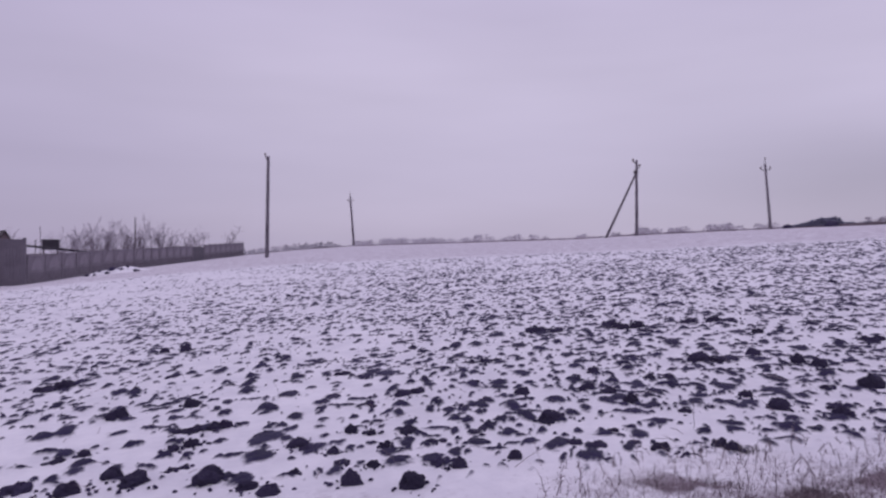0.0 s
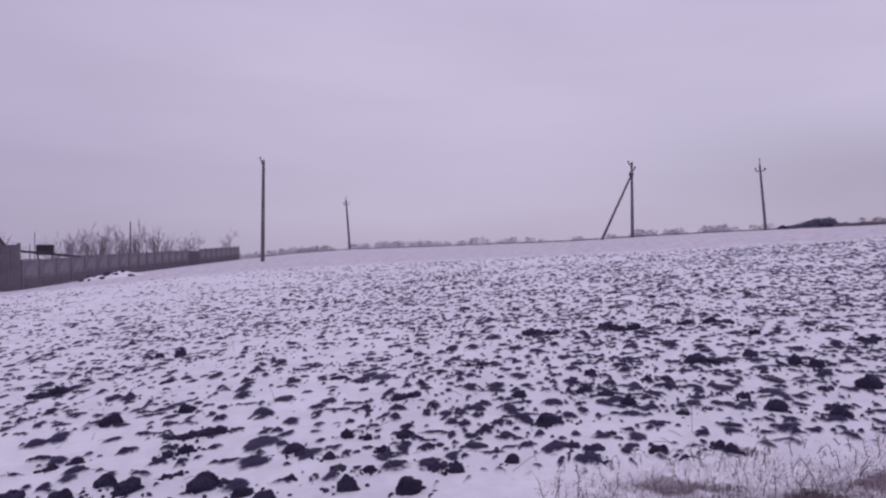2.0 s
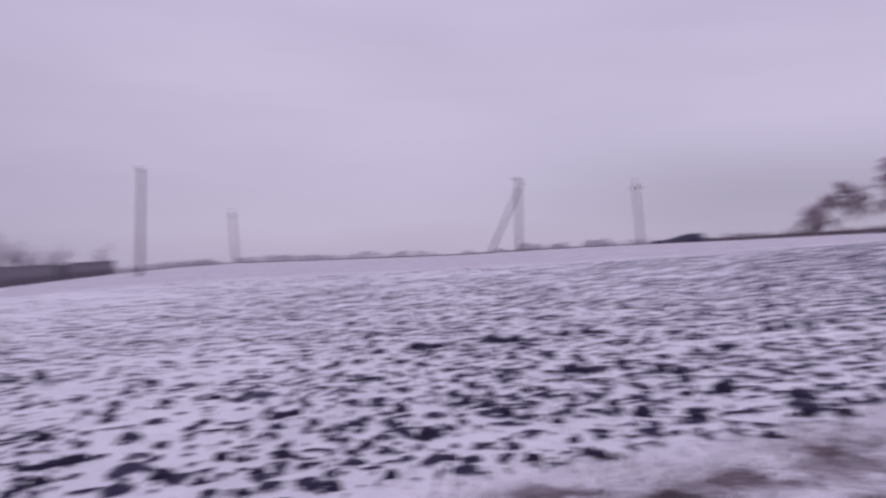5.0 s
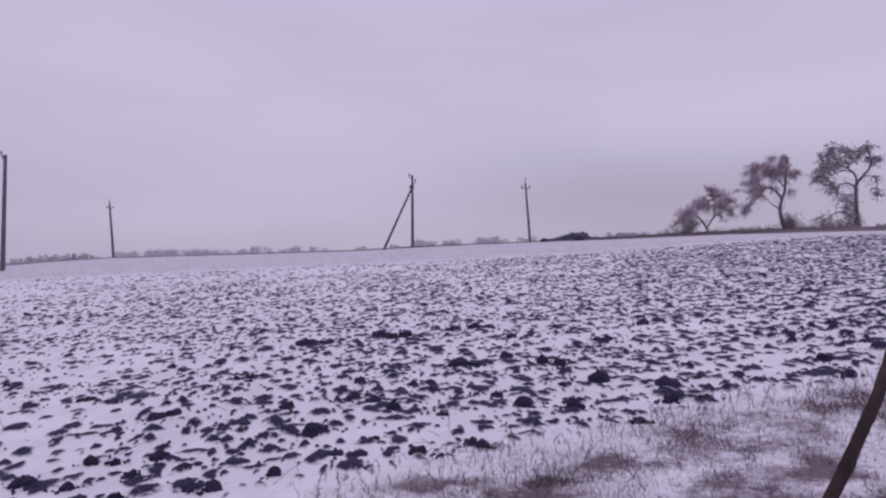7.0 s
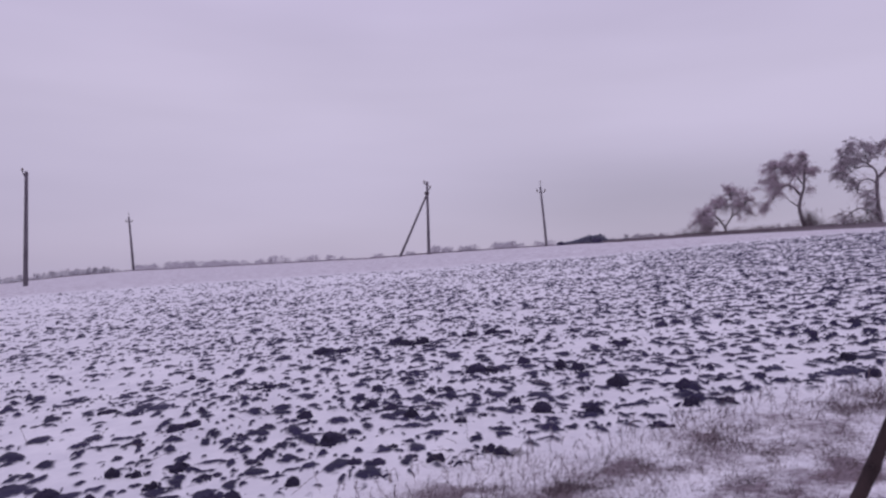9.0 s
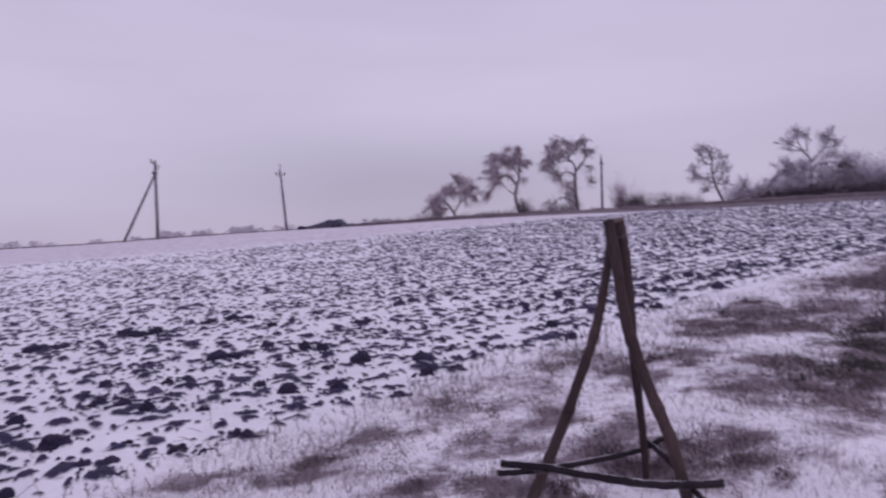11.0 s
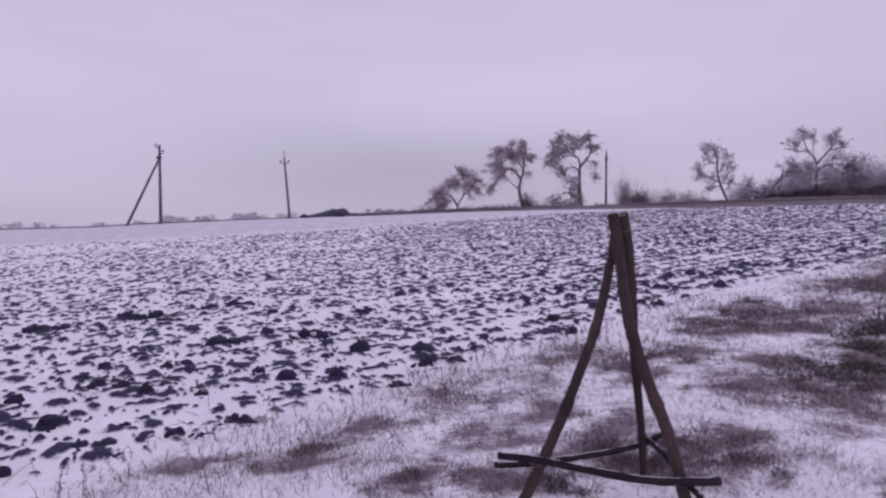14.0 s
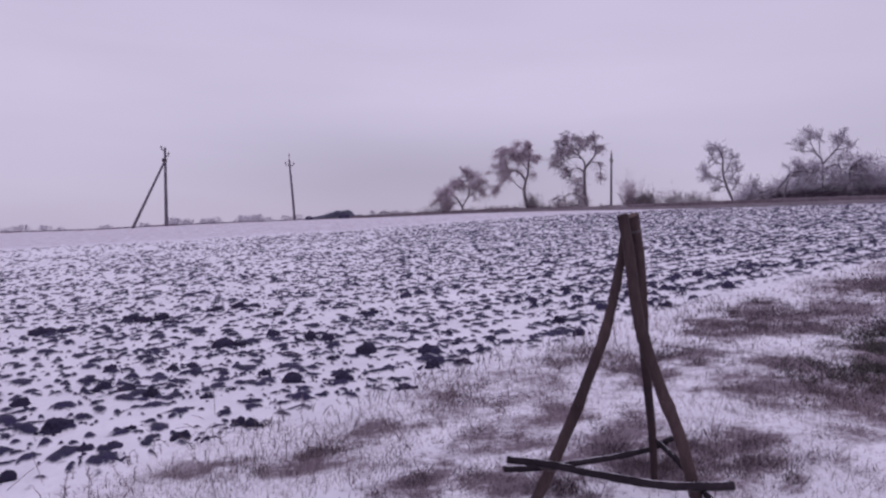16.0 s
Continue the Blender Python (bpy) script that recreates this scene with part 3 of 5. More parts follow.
def scatter_mesh(name, shapes, places, mat):
    """Joins many turned and scaled shapes into one mesh. places: x, y, z, width, depth, height, turn, shape."""
    vs, fs, k = [], [], 0
    for x, y, z, w, d, h, a, s in places:
        v, f = shapes[int(s)]
        c, sn = math.cos(a), math.sin(a)
        px, py = v[:, 0] * w, v[:, 1] * d
        vs.append(np.stack([x + c * px - sn * py, y + sn * px + c * py, z + v[:, 2] * h], 1))
        fs.append(f + k)
        k += len(v)
    me = bpy.data.meshes.new(name)
    vs, fs = np.concatenate(vs), np.concatenate(fs)
    me.vertices.add(len(vs))
    me.vertices.foreach_set("co", vs.astype(np.float32).ravel())
    me.loops.add(fs.size)
    me.loops.foreach_set("vertex_index", fs.astype(np.int32).ravel())
    me.polygons.add(len(fs))
    me.polygons.foreach_set("loop_start", np.arange(0, fs.size, 3, dtype=np.int32))
    me.materials.append(mat)
    me.update(calc_edges=True)
    return me


CLODS_A = [
    (-6.86, 8.80, 0.13, 0.10), (-6.59, 6.53, 0.42, 0.14), (-6.58, 8.91, 0.18, 0.16), (-5.36, 6.39, 0.12, 0.11), (-4.74, 5.38, 0.22, 0.14),
    (-4.28, 4.34, 0.19, 0.08), (-4.26, 5.84, 0.16, 0.11), (-4.05, 3.66, 0.21, 0.12), (-3.68, 5.10, 0.29, 0.08), (-3.68, 3.70, 0.17, 0.11),
    (-3.58, 4.00, 0.14, 0.12), (-3.53, 5.17, 0.18, 0.07), (-3.49, 4.64, 0.20, 0.08), (-3.33, 3.90, 0.20, 0.12), (-3.23, 4.23, 0.12, 0.05),
    (-2.78, 3.97, 0.22, 0.16), (-2.52, 4.72, 0.17, 0.10), (-2.47, 3.91, 0.14, 0.08), (-2.44, 5.96, 0.08, 0.07), (-2.41, 4.64, 0.13, 0.07),
    (-2.29, 4.20, 0.07, 0.06), (-2.28, 5.15, 0.11, 0.08), (-2.26, 3.82, 0.15, 0.10),
]
CLODS_B = [
    (-2.19, 4.62, 0.09, 0.08), (-2.19, 6.87, 0.08, 0.08), (-2.17, 6.35, 0.26, 0.09), (-2.08, 5.09, 0.07, 0.07), (-1.86, 4.80, 0.09, 0.06),
    (-1.80, 4.04, 0.15, 0.14), (-1.80, 4.41, 0.09, 0.05), (-1.78, 5.13, 0.14, 0.08), (-1.77, 7.79, 0.33, 0.07), (-1.68, 6.71, 0.21, 0.06),
    (-1.52, 5.88, 0.12, 0.05), (-1.40, 4.04, 0.16, 0.13), (-1.35, 4.44, 0.10, 0.08), (-1.30, 9.74, 0.41, 0.14), (-1.18, 4.39, 0.12, 0.11),
    (-1.07, 6.27, 0.14, 0.11), (-0.98, 5.84, 0.06, 0.05), (-0.85, 4.59, 0.10, 0.09), (-0.71, 5.46, 0.20, 0.12), (-0.49, 7.16, 0.12, 0.11),
    (-0.48, 4.89, 0.10, 0.09), (-0.42, 10.19, 0.34, 0.11), (-0.37, 6.39, 0.24, 0.11),
]
CLODS_C = [
    (-0.31, 4.83, 0.12, 0.08), (-0.28, 4.59, 0.08, 0.05), (-0.23, 5.18, 0.09, 0.07), (-0.11, 10.04, 0.41, 0.14), (-0.10, 5.94, 0.16, 0.14),
    (0.09, 4.81, 0.14, 0.08), (0.13, 6.76, 0.19, 0.09), (0.27, 4.76, 0.12, 0.04), (0.30, 5.70, 0.11, 0.08), (0.48, 4.94, 0.17, 0.09),
    (0.49, 5.88, 0.10, 0.05), (0.57, 7.65, 0.23, 0.13), (0.75, 7.63, 0.19, 0.08), (0.82, 6.27, 0.11, 0.07), (0.84, 10.27, 0.68, 0.13),
    (1.00, 5.84, 0.17, 0.12), (1.13, 7.95, 0.15, 0.11), (1.38, 9.26, 0.15, 0.11), (1.39, 5.67, 0.13, 0.11), (1.39, 5.66, 0.12, 0.09),
    (1.48, 7.53, 0.15, 0.14), (1.54, 6.49, 0.19, 0.06), (1.63, 7.38, 0.14, 0.11),
]
CLODS_D = [
    (1.78, 5.21, 0.11, 0.06), (1.81, 6.45, 0.20, 0.18), (2.19, 5.66, 0.14, 0.11), (2.34, 6.16, 0.20, 0.14), (2.43, 8.54, 0.15, 0.09),
    (2.46, 8.74, 0.26, 0.08), (2.47, 5.61, 0.14, 0.10), (2.55, 7.12, 0.10, 0.09), (2.71, 6.37, 0.09, 0.07), (2.86, 6.91, 0.10, 0.08),
    (3.14, 6.40, 0.09, 0.06), (3.30, 9.61, 0.18, 0.14), (4.00, 6.09, 0.13, 0.10), (4.17, 6.77, 0.15, 0.11), (4.60, 8.16, 0.14, 0.11),
    (5.44, 8.70, 0.14, 0.12), (5.68, 6.80, 0.20, 0.12), (7.39, 7.50, 0.21, 0.16), (8.06, 8.67, 0.25, 0.12),
]


def build_clods(soil):
    fine = [clod_shape(i + 1, 2) for i in range(8)]
    middling = [clod_shape(i + 31, 1) for i in range(8)]
    coarse = [clod_shape(i + 51, 0) for i in range(10)]
    rng = np.random.RandomState(5)
    # the large lumps by the verge, each a piece of its own
    meshes = []
    for i, (v, f) in enumerate(fine):
        me = bpy.data.meshes.new("clod")
        me.from_pydata([tuple(p) for p in v], [], [tuple(q) for q in f])
        me.materials.append(CLOD_ONE)
        meshes.append(me)
    known = CLODS_A + CLODS_B + CLODS_C + CLODS_D
    spots, crumbs = [], []
    split = []
    for x, y, w, h in known:
        n = min(6, max(1, round(w / h / 1.25)))
        across = Vector((y, -x, 0)).normalized()
        for k in range(n):
            if n == 1:
                split.append((x, y, w, h))
                continue
            o = across * w * ((k + 0.5) / n - 0.5 + rng.normal(0, 0.06))
            q = rng.uniform(0.55, 1.1)
            split.append((x + o.x + 0.25 * h * rng.normal(), y + o.y + 0.6 * h * rng.normal(), w / n * rng.uniform(0.9, 1.5), h * q))
    for i, (x, y, w, h) in enumerate(split):
        ob = new("clod", meshes[i % 8])
        ob.parent = soil
        r = math.hypot(x, y)
        k = 1 + 0.35 * w / r
        px, py = x * k, y * k
        ob.matrix_world = (Matrix.Translation((px, py, gz(px, py) - 0.02 - 0.12 * h)) @ Matrix.Rotation(math.atan2(-x, y) + rng.uniform(-0.25, 0.25), 4, "Z")
                           @ Matrix.Diagonal((w * 1.08, w * rng.uniform(0.65, 0.95), h * 0.88 + 0.02, 1)))
        spots.append((px, py, w))
        for _ in range(int(5 + 45 * w)):
            a, d = rng.uniform(0, 6.283), w * rng.uniform(0.45, 1.1)
            cx, cy, cw = px + d * math.cos(a) * 1.1, py + d * math.sin(a), rng.uniform(0.010, 0.042)
            crumbs.append((cx, cy, gz(cx, cy) + 0.02 * rng.uniform(-0.6, 0.4) - 0.004, cw, cw * 0.8, cw * 0.7, a, rng.randint(10)))
    # the rest of the near lumps and the small crumbs
    places_near, places_far = [], []
    az = np.radians(rng.uniform(-62, 62, 150000))
    rad = np.sqrt(rng.uniform(3.4**2, 42.5**2, 150000))
    x, y = rad * np.sin(az), rad * np.cos(az)
    share, inside = soil_share(x, y)
    want = np.clip(0.06 + 0.55 * bare_soil(x, y)[0] - 0.10 * np.clip((rad - 9) / 26, 0, 1), 0.02, 1)
    keep = (inside > rng.uniform(0, 1, len(x))) & (want > rng.uniform(0, 1, len(x)))
    size = 0.030 + 0.052 * rng.gamma(1.3, 0.62, len(x)) * (0.6 + 0.6 * want)
    z = ground_z(x, y) + 0.05 * (fbm(x / 0.9, y / 0.9, 3, 4) - 0.5)
    size = size * np.where(rng.uniform(0, 1, len(x)) > 0.75, 1.7, 1.0)
    sp = np.array(spots)
    for i in np.nonzero(keep)[0]:
        w = min(size[i], 0.19)
        if rad[i] < 11 and ((sp[:, 0] - x[i]) ** 2 + (sp[:, 1] - y[i]) ** 2 < (0.5 * sp[:, 2] + 0.5 * w) ** 2).any():
            continue
        d, h = w * rng.uniform(0.5, 0.9), w * rng.uniform(0.16, 0.38)
        row = (x[i], y[i], z[i] - 0.018 - 0.25 * h, w * 1.15, d, h * 1.1 + 0.012, WIND + rng.normal(0, 0.5), rng.randint(8))
        (places_near if rad[i] < 10 else places_far).append(row)
    places_near.sort(key=lambda row: -row[3] / math.hypot(row[0], row[1]))
    for x0, y0, z0, w, d, h, turn, s in places_near[:150]:
        ob = new("clod", meshes[int(s)])
        ob.parent = soil
        ob.matrix_world = Matrix.Translation((x0, y0, z0)) @ Matrix.Rotation(turn, 4, "Z") @ Matrix.Diagonal((w, d, h, 1))
    for label, shapes, places in (("fist-sized black clods lying in thin snow", middling, places_near[150:]), ("black crumbs and clods strewn across the snowy field", coarse, places_far + crumbs)):
        tagged(new("soil_clods", scatter_mesh("soil_clods", shapes, places, CLOD)), label, "clods", kind="stuff")


def build_straw():
    """Stray straws and roots sticking out of the ploughing."""
    rng, b = random.Random(23), Build()
    for _ in range(150):
        a, r = rng.uniform(-45, 45), 4.4 + 9 * rng.random() ** 1.5
        x, y = bearing(a, r)
        if y < float(near_edge(x)) + 0.1:
            continue
        p, d = Vector((x, y, gz(x, y) + 0.01)), Vector((rng.gauss(0, 1), rng.gauss(0, 1), rng.uniform(0.05, 0.7))).normalized()
        n = rng.uniform(0.08, 0.32)
        b.tube([p, p + d * n * 0.5 + Vector((0, 0, 0.01)), p + d * n], [0.0025, 0.0022, 0.0015], 3, cap=False)
    tagged(part("straw", b, TUFT_GRASS), "stray straws and roots sticking out of the ploughing", "straw", kind="stuff")


# ---- tripod of sticks on the verge ----
def resample(points, n, wobble, seed):
    pts = [Vector(p) for p in points]
    out = []
    for i in range(n + 1):
        t = i / n * (len(pts) - 1)
        k = min(int(t), len(pts) - 2)
        p0, p1, p2, p3 = pts[max(k - 1, 0)], pts[k], pts[k + 1], pts[min(k + 2, len(pts) - 1)]
        f = t - k
        p = 0.5 * ((2 * p1) + (p2 - p0) * f + (2 * p0 - 5 * p1 + 4 * p2 - p3) * f**2 + (3 * p1 - p0 - 3 * p2 + p3) * f**3)
        out.append(p + Vector(noise.noise_vector(Vector((seed, i * 0.7, 0)))) * wobble)
    return out


def stick(name, points, r0, r1, mat, parent, label, seed, knots=(), sides=12):
    """A barked pole with knots and slightly uneven girth, cut flat at both ends."""
    n = 64
    line = resample(points, n, 0.0035, seed)
    radii = []
    for i in range(n + 1):
        t = i / n
        r = r0 + (r1 - r0) * t
        r *= 0.94 * (1 + 0.08 * noise.noise(Vector((seed * 5, t * 9, 0))) + 0.09 * noise.noise(Vector((seed * 5, t * 38, 4))))
        for k in knots:
            r *= 1 + 0.15 * math.exp(-((t - k) / 0.022) ** 2)
        radii.append(r)
    b = Build()
    b.tube(line, radii, sides)
    ob = part(name, b, mat, parent, label, smooth=False)
    ob.data.polygons.foreach_set("use_smooth", [len(p.vertices) == 4 for p in ob.data.polygons])
    for i, j in ((0, 1), (-1, -2)):
        way = (line[i] - line[j]).normalized()
        face = Build()
        face.tube([line[i] - way * 0.002, line[i] + way * 0.003], [radii[i] * 0.93] * 2, sides)
        part("cut_end", face, WOOD_END, ob)
    # stubs of lopped side shoots
    for k in knots:
        i = int(k * n)
        way = Vector((math.sin(seed * 9 + k * 40), math.cos(seed * 7 + k * 31), 0.35)).normalized()
        stub = Build()
        stub.tube([line[i] + way * radii[i] * 0.6, line[i] + way * (radii[i] + 0.018)], [0.011, 0.008], 7)
        part("stub", stub, mat, ob)
    return ob


def build_tripod():
    base = Vector((2.1, 2.78, gz(2.1, 2.78)))
    t = thing("stick_tripod", Matrix.Translation(base), "tripod of three barked poles braced low with sticks on the verge", "tripod")
    def loc(points):
        return [Vector(p) - base for p in points]
    leg_l = [(2.163, 2.846, 1.60), (2.137, 2.842, 1.469), (2.078, 2.837, 1.244), (2.030, 2.840, 1.079), (1.948, 2.857, 0.866),
             (1.868, 2.873, 0.671), (1.764, 2.892, 0.448), (1.640, 2.916, 0.200)]
    leg_r = [(2.115, 2.809, 1.671), (2.129, 2.782, 1.512), (2.150, 2.729, 1.165), (2.176, 2.691, 1.011), (2.216, 2.632, 0.813),
             (2.265, 2.573, 0.626), (2.300, 2.524, 0.410), (2.325, 2.487, 0.220)]
    leg_b = [(2.208, 2.852, 1.672), (2.241, 2.850, 1.508), (2.276, 2.861, 1.230), (2.302, 2.876, 0.966), (2.339, 2.884, 0.697),
             (2.367, 2.890, 0.479), (2.386, 2.902, 0.240)]
    stick("leg", loc(leg_l), 0.023, 0.031, WOOD, t, "reddish-brown barked leg", 1.0, (0.42, 0.68))
    stick("leg", loc(leg_r), 0.029, 0.032, WOOD, t, "reddish-brown barked leg with a knot", 2.0, (0.36, 0.62))
    stick("leg", loc(leg_b), 0.032, 0.019, WOOD, t, "thinner brown rear leg", 3.0, (0.3,))
    stick("brace", loc([(1.544, 2.944, 0.485), (1.718, 2.858, 0.467), (1.946, 2.725, 0.423), (2.176, 2.565, 0.397), (2.406, 2.375, 0.427)]),
          0.018, 0.0215, WOOD_DARK, t, "dark wet front brace", 4.0, (0.55,))
    stick("brace", loc([(1.581, 3.060, 0.395), (1.819, 3.034, 0.384), (2.121, 2.979, 0.405), (2.357, 2.920, 0.442), (2.486, 2.885, 0.495)]),
          0.0175, 0.016, WOOD_DARK, t, "dark thin side brace", 5.0, (0.35,))
    stick("brace", loc([(2.394, 2.896, 0.488), (2.386, 2.742, 0.447), (2.337, 2.475, 0.363), (2.315, 2.365, 0.342)]),
          0.015, 0.016, WOOD_DARK, t, "dark short side brace", 6.0)
    for brace in [o for o in t.children if o.name.startswith("brace")]:
        n = 65
        ring = np.array([v.co for v in brace.data.vertices[:n * 12]]).reshape(n, 12, 3)
        mid, top = ring.mean(1), ring[:, :, 2].max(1)
        snow = Build()
        run = [Vector((mid[k][0], mid[k][1], top[k] - 0.0012)) for k in range(2, n - 2)]
        snow.tube(run, [0.0022 + 0.0018 * noise.noise(Vector((k * 0.35, mid[0][0] * 9, 0))) for k in range(len(run))], 6)
        part("snow_crust", snow, SNOW, brace, "thin snow lying along the brace")
    # wire binding under the head and at the joints
    for centre, rx, turns in (((2.165, 2.828, 1.60), 0.058, 2), ((1.742, 2.885, 0.452), 0.052, 3), ((2.288, 2.515, 0.405), 0.055, 3)):
        w = Build()
        c = Vector(centre) - base
        pts = [c + Vector((math.cos(a) * rx, math.sin(a) * rx * 0.8, 0.007 * a / 6.283 - 0.012 + 0.012 * math.sin(a))) for a in [2 * math.pi * turns * i / (16 * turns) for i in range(16 * turns + 1)]]
        w.tube(pts, [0.0018] * len(pts), 5)
        part("wire_binding", w, STEEL, t, "rusty wire wound round the joint")


# ---- power poles ----
def power_pole(x, y, height, r0, r1, lean_x, arms, strut=None, label="", turn=0.0, group="power poles"):
    z = gz(x, y)
    t = thing("power_pole", Matrix.Translation((x, y, z)), label, "power pole", group)
    top = Vector((lean_x, 0, height))
    shaft = Build()
    shaft.tube([(0, 0, -0.3), top * 0.33, top * 0.66, top], [r0, r0 * 0.67 + r1 * 0.33, r0 * 0.33 + r1 * 0.67, r1], 8)
    part("shaft", shaft, POLE_CONCRETE, t)
    across = Vector((math.cos(turn), math.sin(turn), 0))
    for kind, at, reach in arms:
        p = top * at
        if kind == "cross":
            b = Build()
            b.tube([p - across * reach + Vector((0, 0, 0.12)), p - across * reach * 0.85, p, p + across * reach * 0.85, p + across * reach + Vector((0, 0, 0.12))], [0.036] * 5, 6)
            arm = part("crossarm", b, STEEL, t, "dark steel crossarm")
            for sgn in (-1, 1):
                i = Build()
                q = p + across * reach * sgn + Vector((0, 0, 0.10))
                i.tube([q, q + Vector((0, 0, 0.08)), q + Vector((0, 0, 0.16)), q + Vector((0, 0, 0.26))], [0.05, 0.085, 0.07, 0.05], 8)
                part("insulator", i, PORCELAIN, arm)
        elif kind == "pin":
            b = Build()
            b.tube([p, p + Vector((0, 0, reach))], [0.035, 0.03], 6)
            arm = part("pin", b, STEEL, t, "steel top pin")
            i = Build()
            q = p + Vector((0, 0, reach))
            i.tube([q, q + Vector((0, 0, 0.1)), q + Vector((0, 0, 0.22))], [0.04, 0.07, 0.04], 8)
            part("insulator", i, PORCELAIN, arm)
        elif kind == "prong":
            b = Build()
            b.tube([p, p + Vector((reach * 0.6, 0, 0.22)), p + Vector((reach, 0, 0.52))], [0.045, 0.04, 0.035], 6)
            arm = part("hook", b, STEEL, t, "bent steel prong")
            i = Build()
            q = p + Vector((reach, 0, 0.48))
            i.tube([q, q + Vector((0, 0, 0.09)), q + Vector((0, 0, 0.18))], [0.05, 0.075, 0.045], 8)
            part("insulator", i, PORCELAIN, arm)
        elif kind == "hook":
            b = Build()
            b.tube([p, p + Vector((reach, 0, 0.03)), p + Vector((reach * 1.15, 0, 0.2))], [0.05, 0.05, 0.045], 6)
            arm = part("hook", b, STEEL, t, "bent steel hook")
            i = Build()
            q = p + Vector((reach * 1.15, 0, 0.18))
            i.tube([q, q + Vector((0, 0, 0.1)), q + Vector((0, 0, 0.2))], [0.06, 0.085, 0.05], 8)
            part("insulator", i, PORCELAIN, arm)
    if strut:
        sx, at = strut
        b = Build()
        p = top * at
        foot = Vector((sx, 0, gz(x + sx, y) - z - 0.2))
        b.tube([foot, foot.lerp(p, 0.5), p], [r0 * 0.82, (r0 + r1) * 0.4, r1 * 0.85], 8)
        part("strut", b, POLE_CONCRETE, t, "leaning concrete strut")
        c = Build()
        c.box(Matrix.Translation(p - Vector((0.06, 0, 0.12))), 0.42, 0.3, 0.26, 0.03)
        part("collar", c, STEEL, t, "steel collar joining strut and shaft")
    return t


def build_poles():
    power_pole(-26.54, 45.88, 7.55, 0.155, 0.105, 0.12, [("prong", 0.945, -0.26)],
               label="weathered concrete power pole standing in snow")
    power_pole(-41.88, 98.46, 7.7, 0.20, 0.13, -0.62, [("cross", 0.90, 0.42), ("pin", 1.0, 0.35)], label="leaning concrete power pole with a small crossarm")
    power_pole(0.0, 66.0, 6.98, 0.155, 0.105, -0.04, [("hook", 0.965, -0.26), ("hook", 0.89, 0.24)], (-2.85, 0.84),
               label="braced concrete power pole with a leaning strut")
    power_pole(12.69, 73.92, 6.45, 0.145, 0.095, -0.54, [("cross", 0.905, 0.42), ("pin", 1.0, 0.42)], label="slightly leaning concrete power pole with two-arm crossarm")
    power_pole(55.3, 77.3, 7.4, 0.17, 0.12, 0.04, [("cross", 0.86, 0.4), ("pin", 1.0, 0.3)], label="concrete power pole beside the tree row", turn=0.5)
    power_pole(78.35, 53.7, 5.9, 0.17, 0.12, 0.03, [("cross", 0.86, 0.4), ("pin", 1.0, 0.3)], label="concrete power pole among roadside brush", turn=0.8)


# ---- trees ----
class Branches:
    def __init__(self, seed):
        self.wood, self.twigs, self.rng, self.least = Build(), Build(), random.Random(seed), 0.017

    def limb(self, points, r0, r1, sides=7):
        n = 3 * (len(points) - 1)
        line = resample(points, n, min(0.05, r0 * 0.8), self.rng.uniform(0, 90))
        self.wood.tube(line, [r0 + (r1 - r0) * i / n for i in range(n + 1)], sides)
        return line

    def twig(self, p, way, length, r, droop, target=None):
        rng = self.rng
        pts, d = [Vector(p)], Vector(way).normalized()
        for i in range(3):
            d = (d + Vector((rng.gauss(0, 0.22), rng.gauss(0, 0.22), rng.gauss(0, 0.2) - droop))).normalized()
            pts.append(pts[-1] + d * length / 3)
        r = max(r, self.least)
        (target or self.twigs).tube(pts, [r, r * 0.85, r * 0.65, r * 0.45], 3, cap=False)
        return pts, d

    def grow(self, p, way, length, r, level, droop=0.05, spread=0.65, kids=3):
        pts, d = self.twig(p, way, length, r, droop * 0.5, self.wood if level > 1 else self.twigs)
        if level == 0:
            return
        rng = self.rng
        for _ in range(kids):
            at = rng.choice(pts[1:])
            side = Vector((rng.gauss(0, 1), rng.gauss(0, 1), rng.gauss(0.1, 0.7)))
            self.grow(at, d + side.normalized() * spread, length * rng.uniform(0.5, 0.8), r * 0.55, level - 1, droop, spread, kids)

    def clump(self, centre, radius, count, length, r, droop, flat=1.0):
        """Fine shoots hanging round a bough's end."""
        rng, c = self.rng, Vector(centre)
        for _ in range(max(4, count // 9)):
            o = Vector((rng.gauss(0, 0.70), rng.gauss(0, 0.70), rng.gauss(0.03, 0.60) * flat)) * radius
            if o.length < 0.05:
                continue
            bend = Vector((rng.gauss(0, 0.1), rng.gauss(0, 0.1), 0.12 + rng.gauss(0, 0.06))) * radius
            line = [c, c + o * 0.5 + bend, c + o]
            self.twigs.tube(line, [r * 1.5, r * 1.2, r * 0.7], 3, cap=False)
            for _ in range(8):
                u = rng.uniform(0.35, 1.0)
                p = line[0].lerp(line[1], u * 2) if u < 0.5 else line[1].lerp(line[2], u * 2 - 1)
                way = o.normalized() + Vector((rng.gauss(0, 0.7), rng.gauss(0, 0.7), rng.gauss(0, 0.6)))
                self.twig(p, way if way.length > 0.01 else Vector((0, 0, 1)), length * rng.uniform(0.4, 1.0), r, droop)


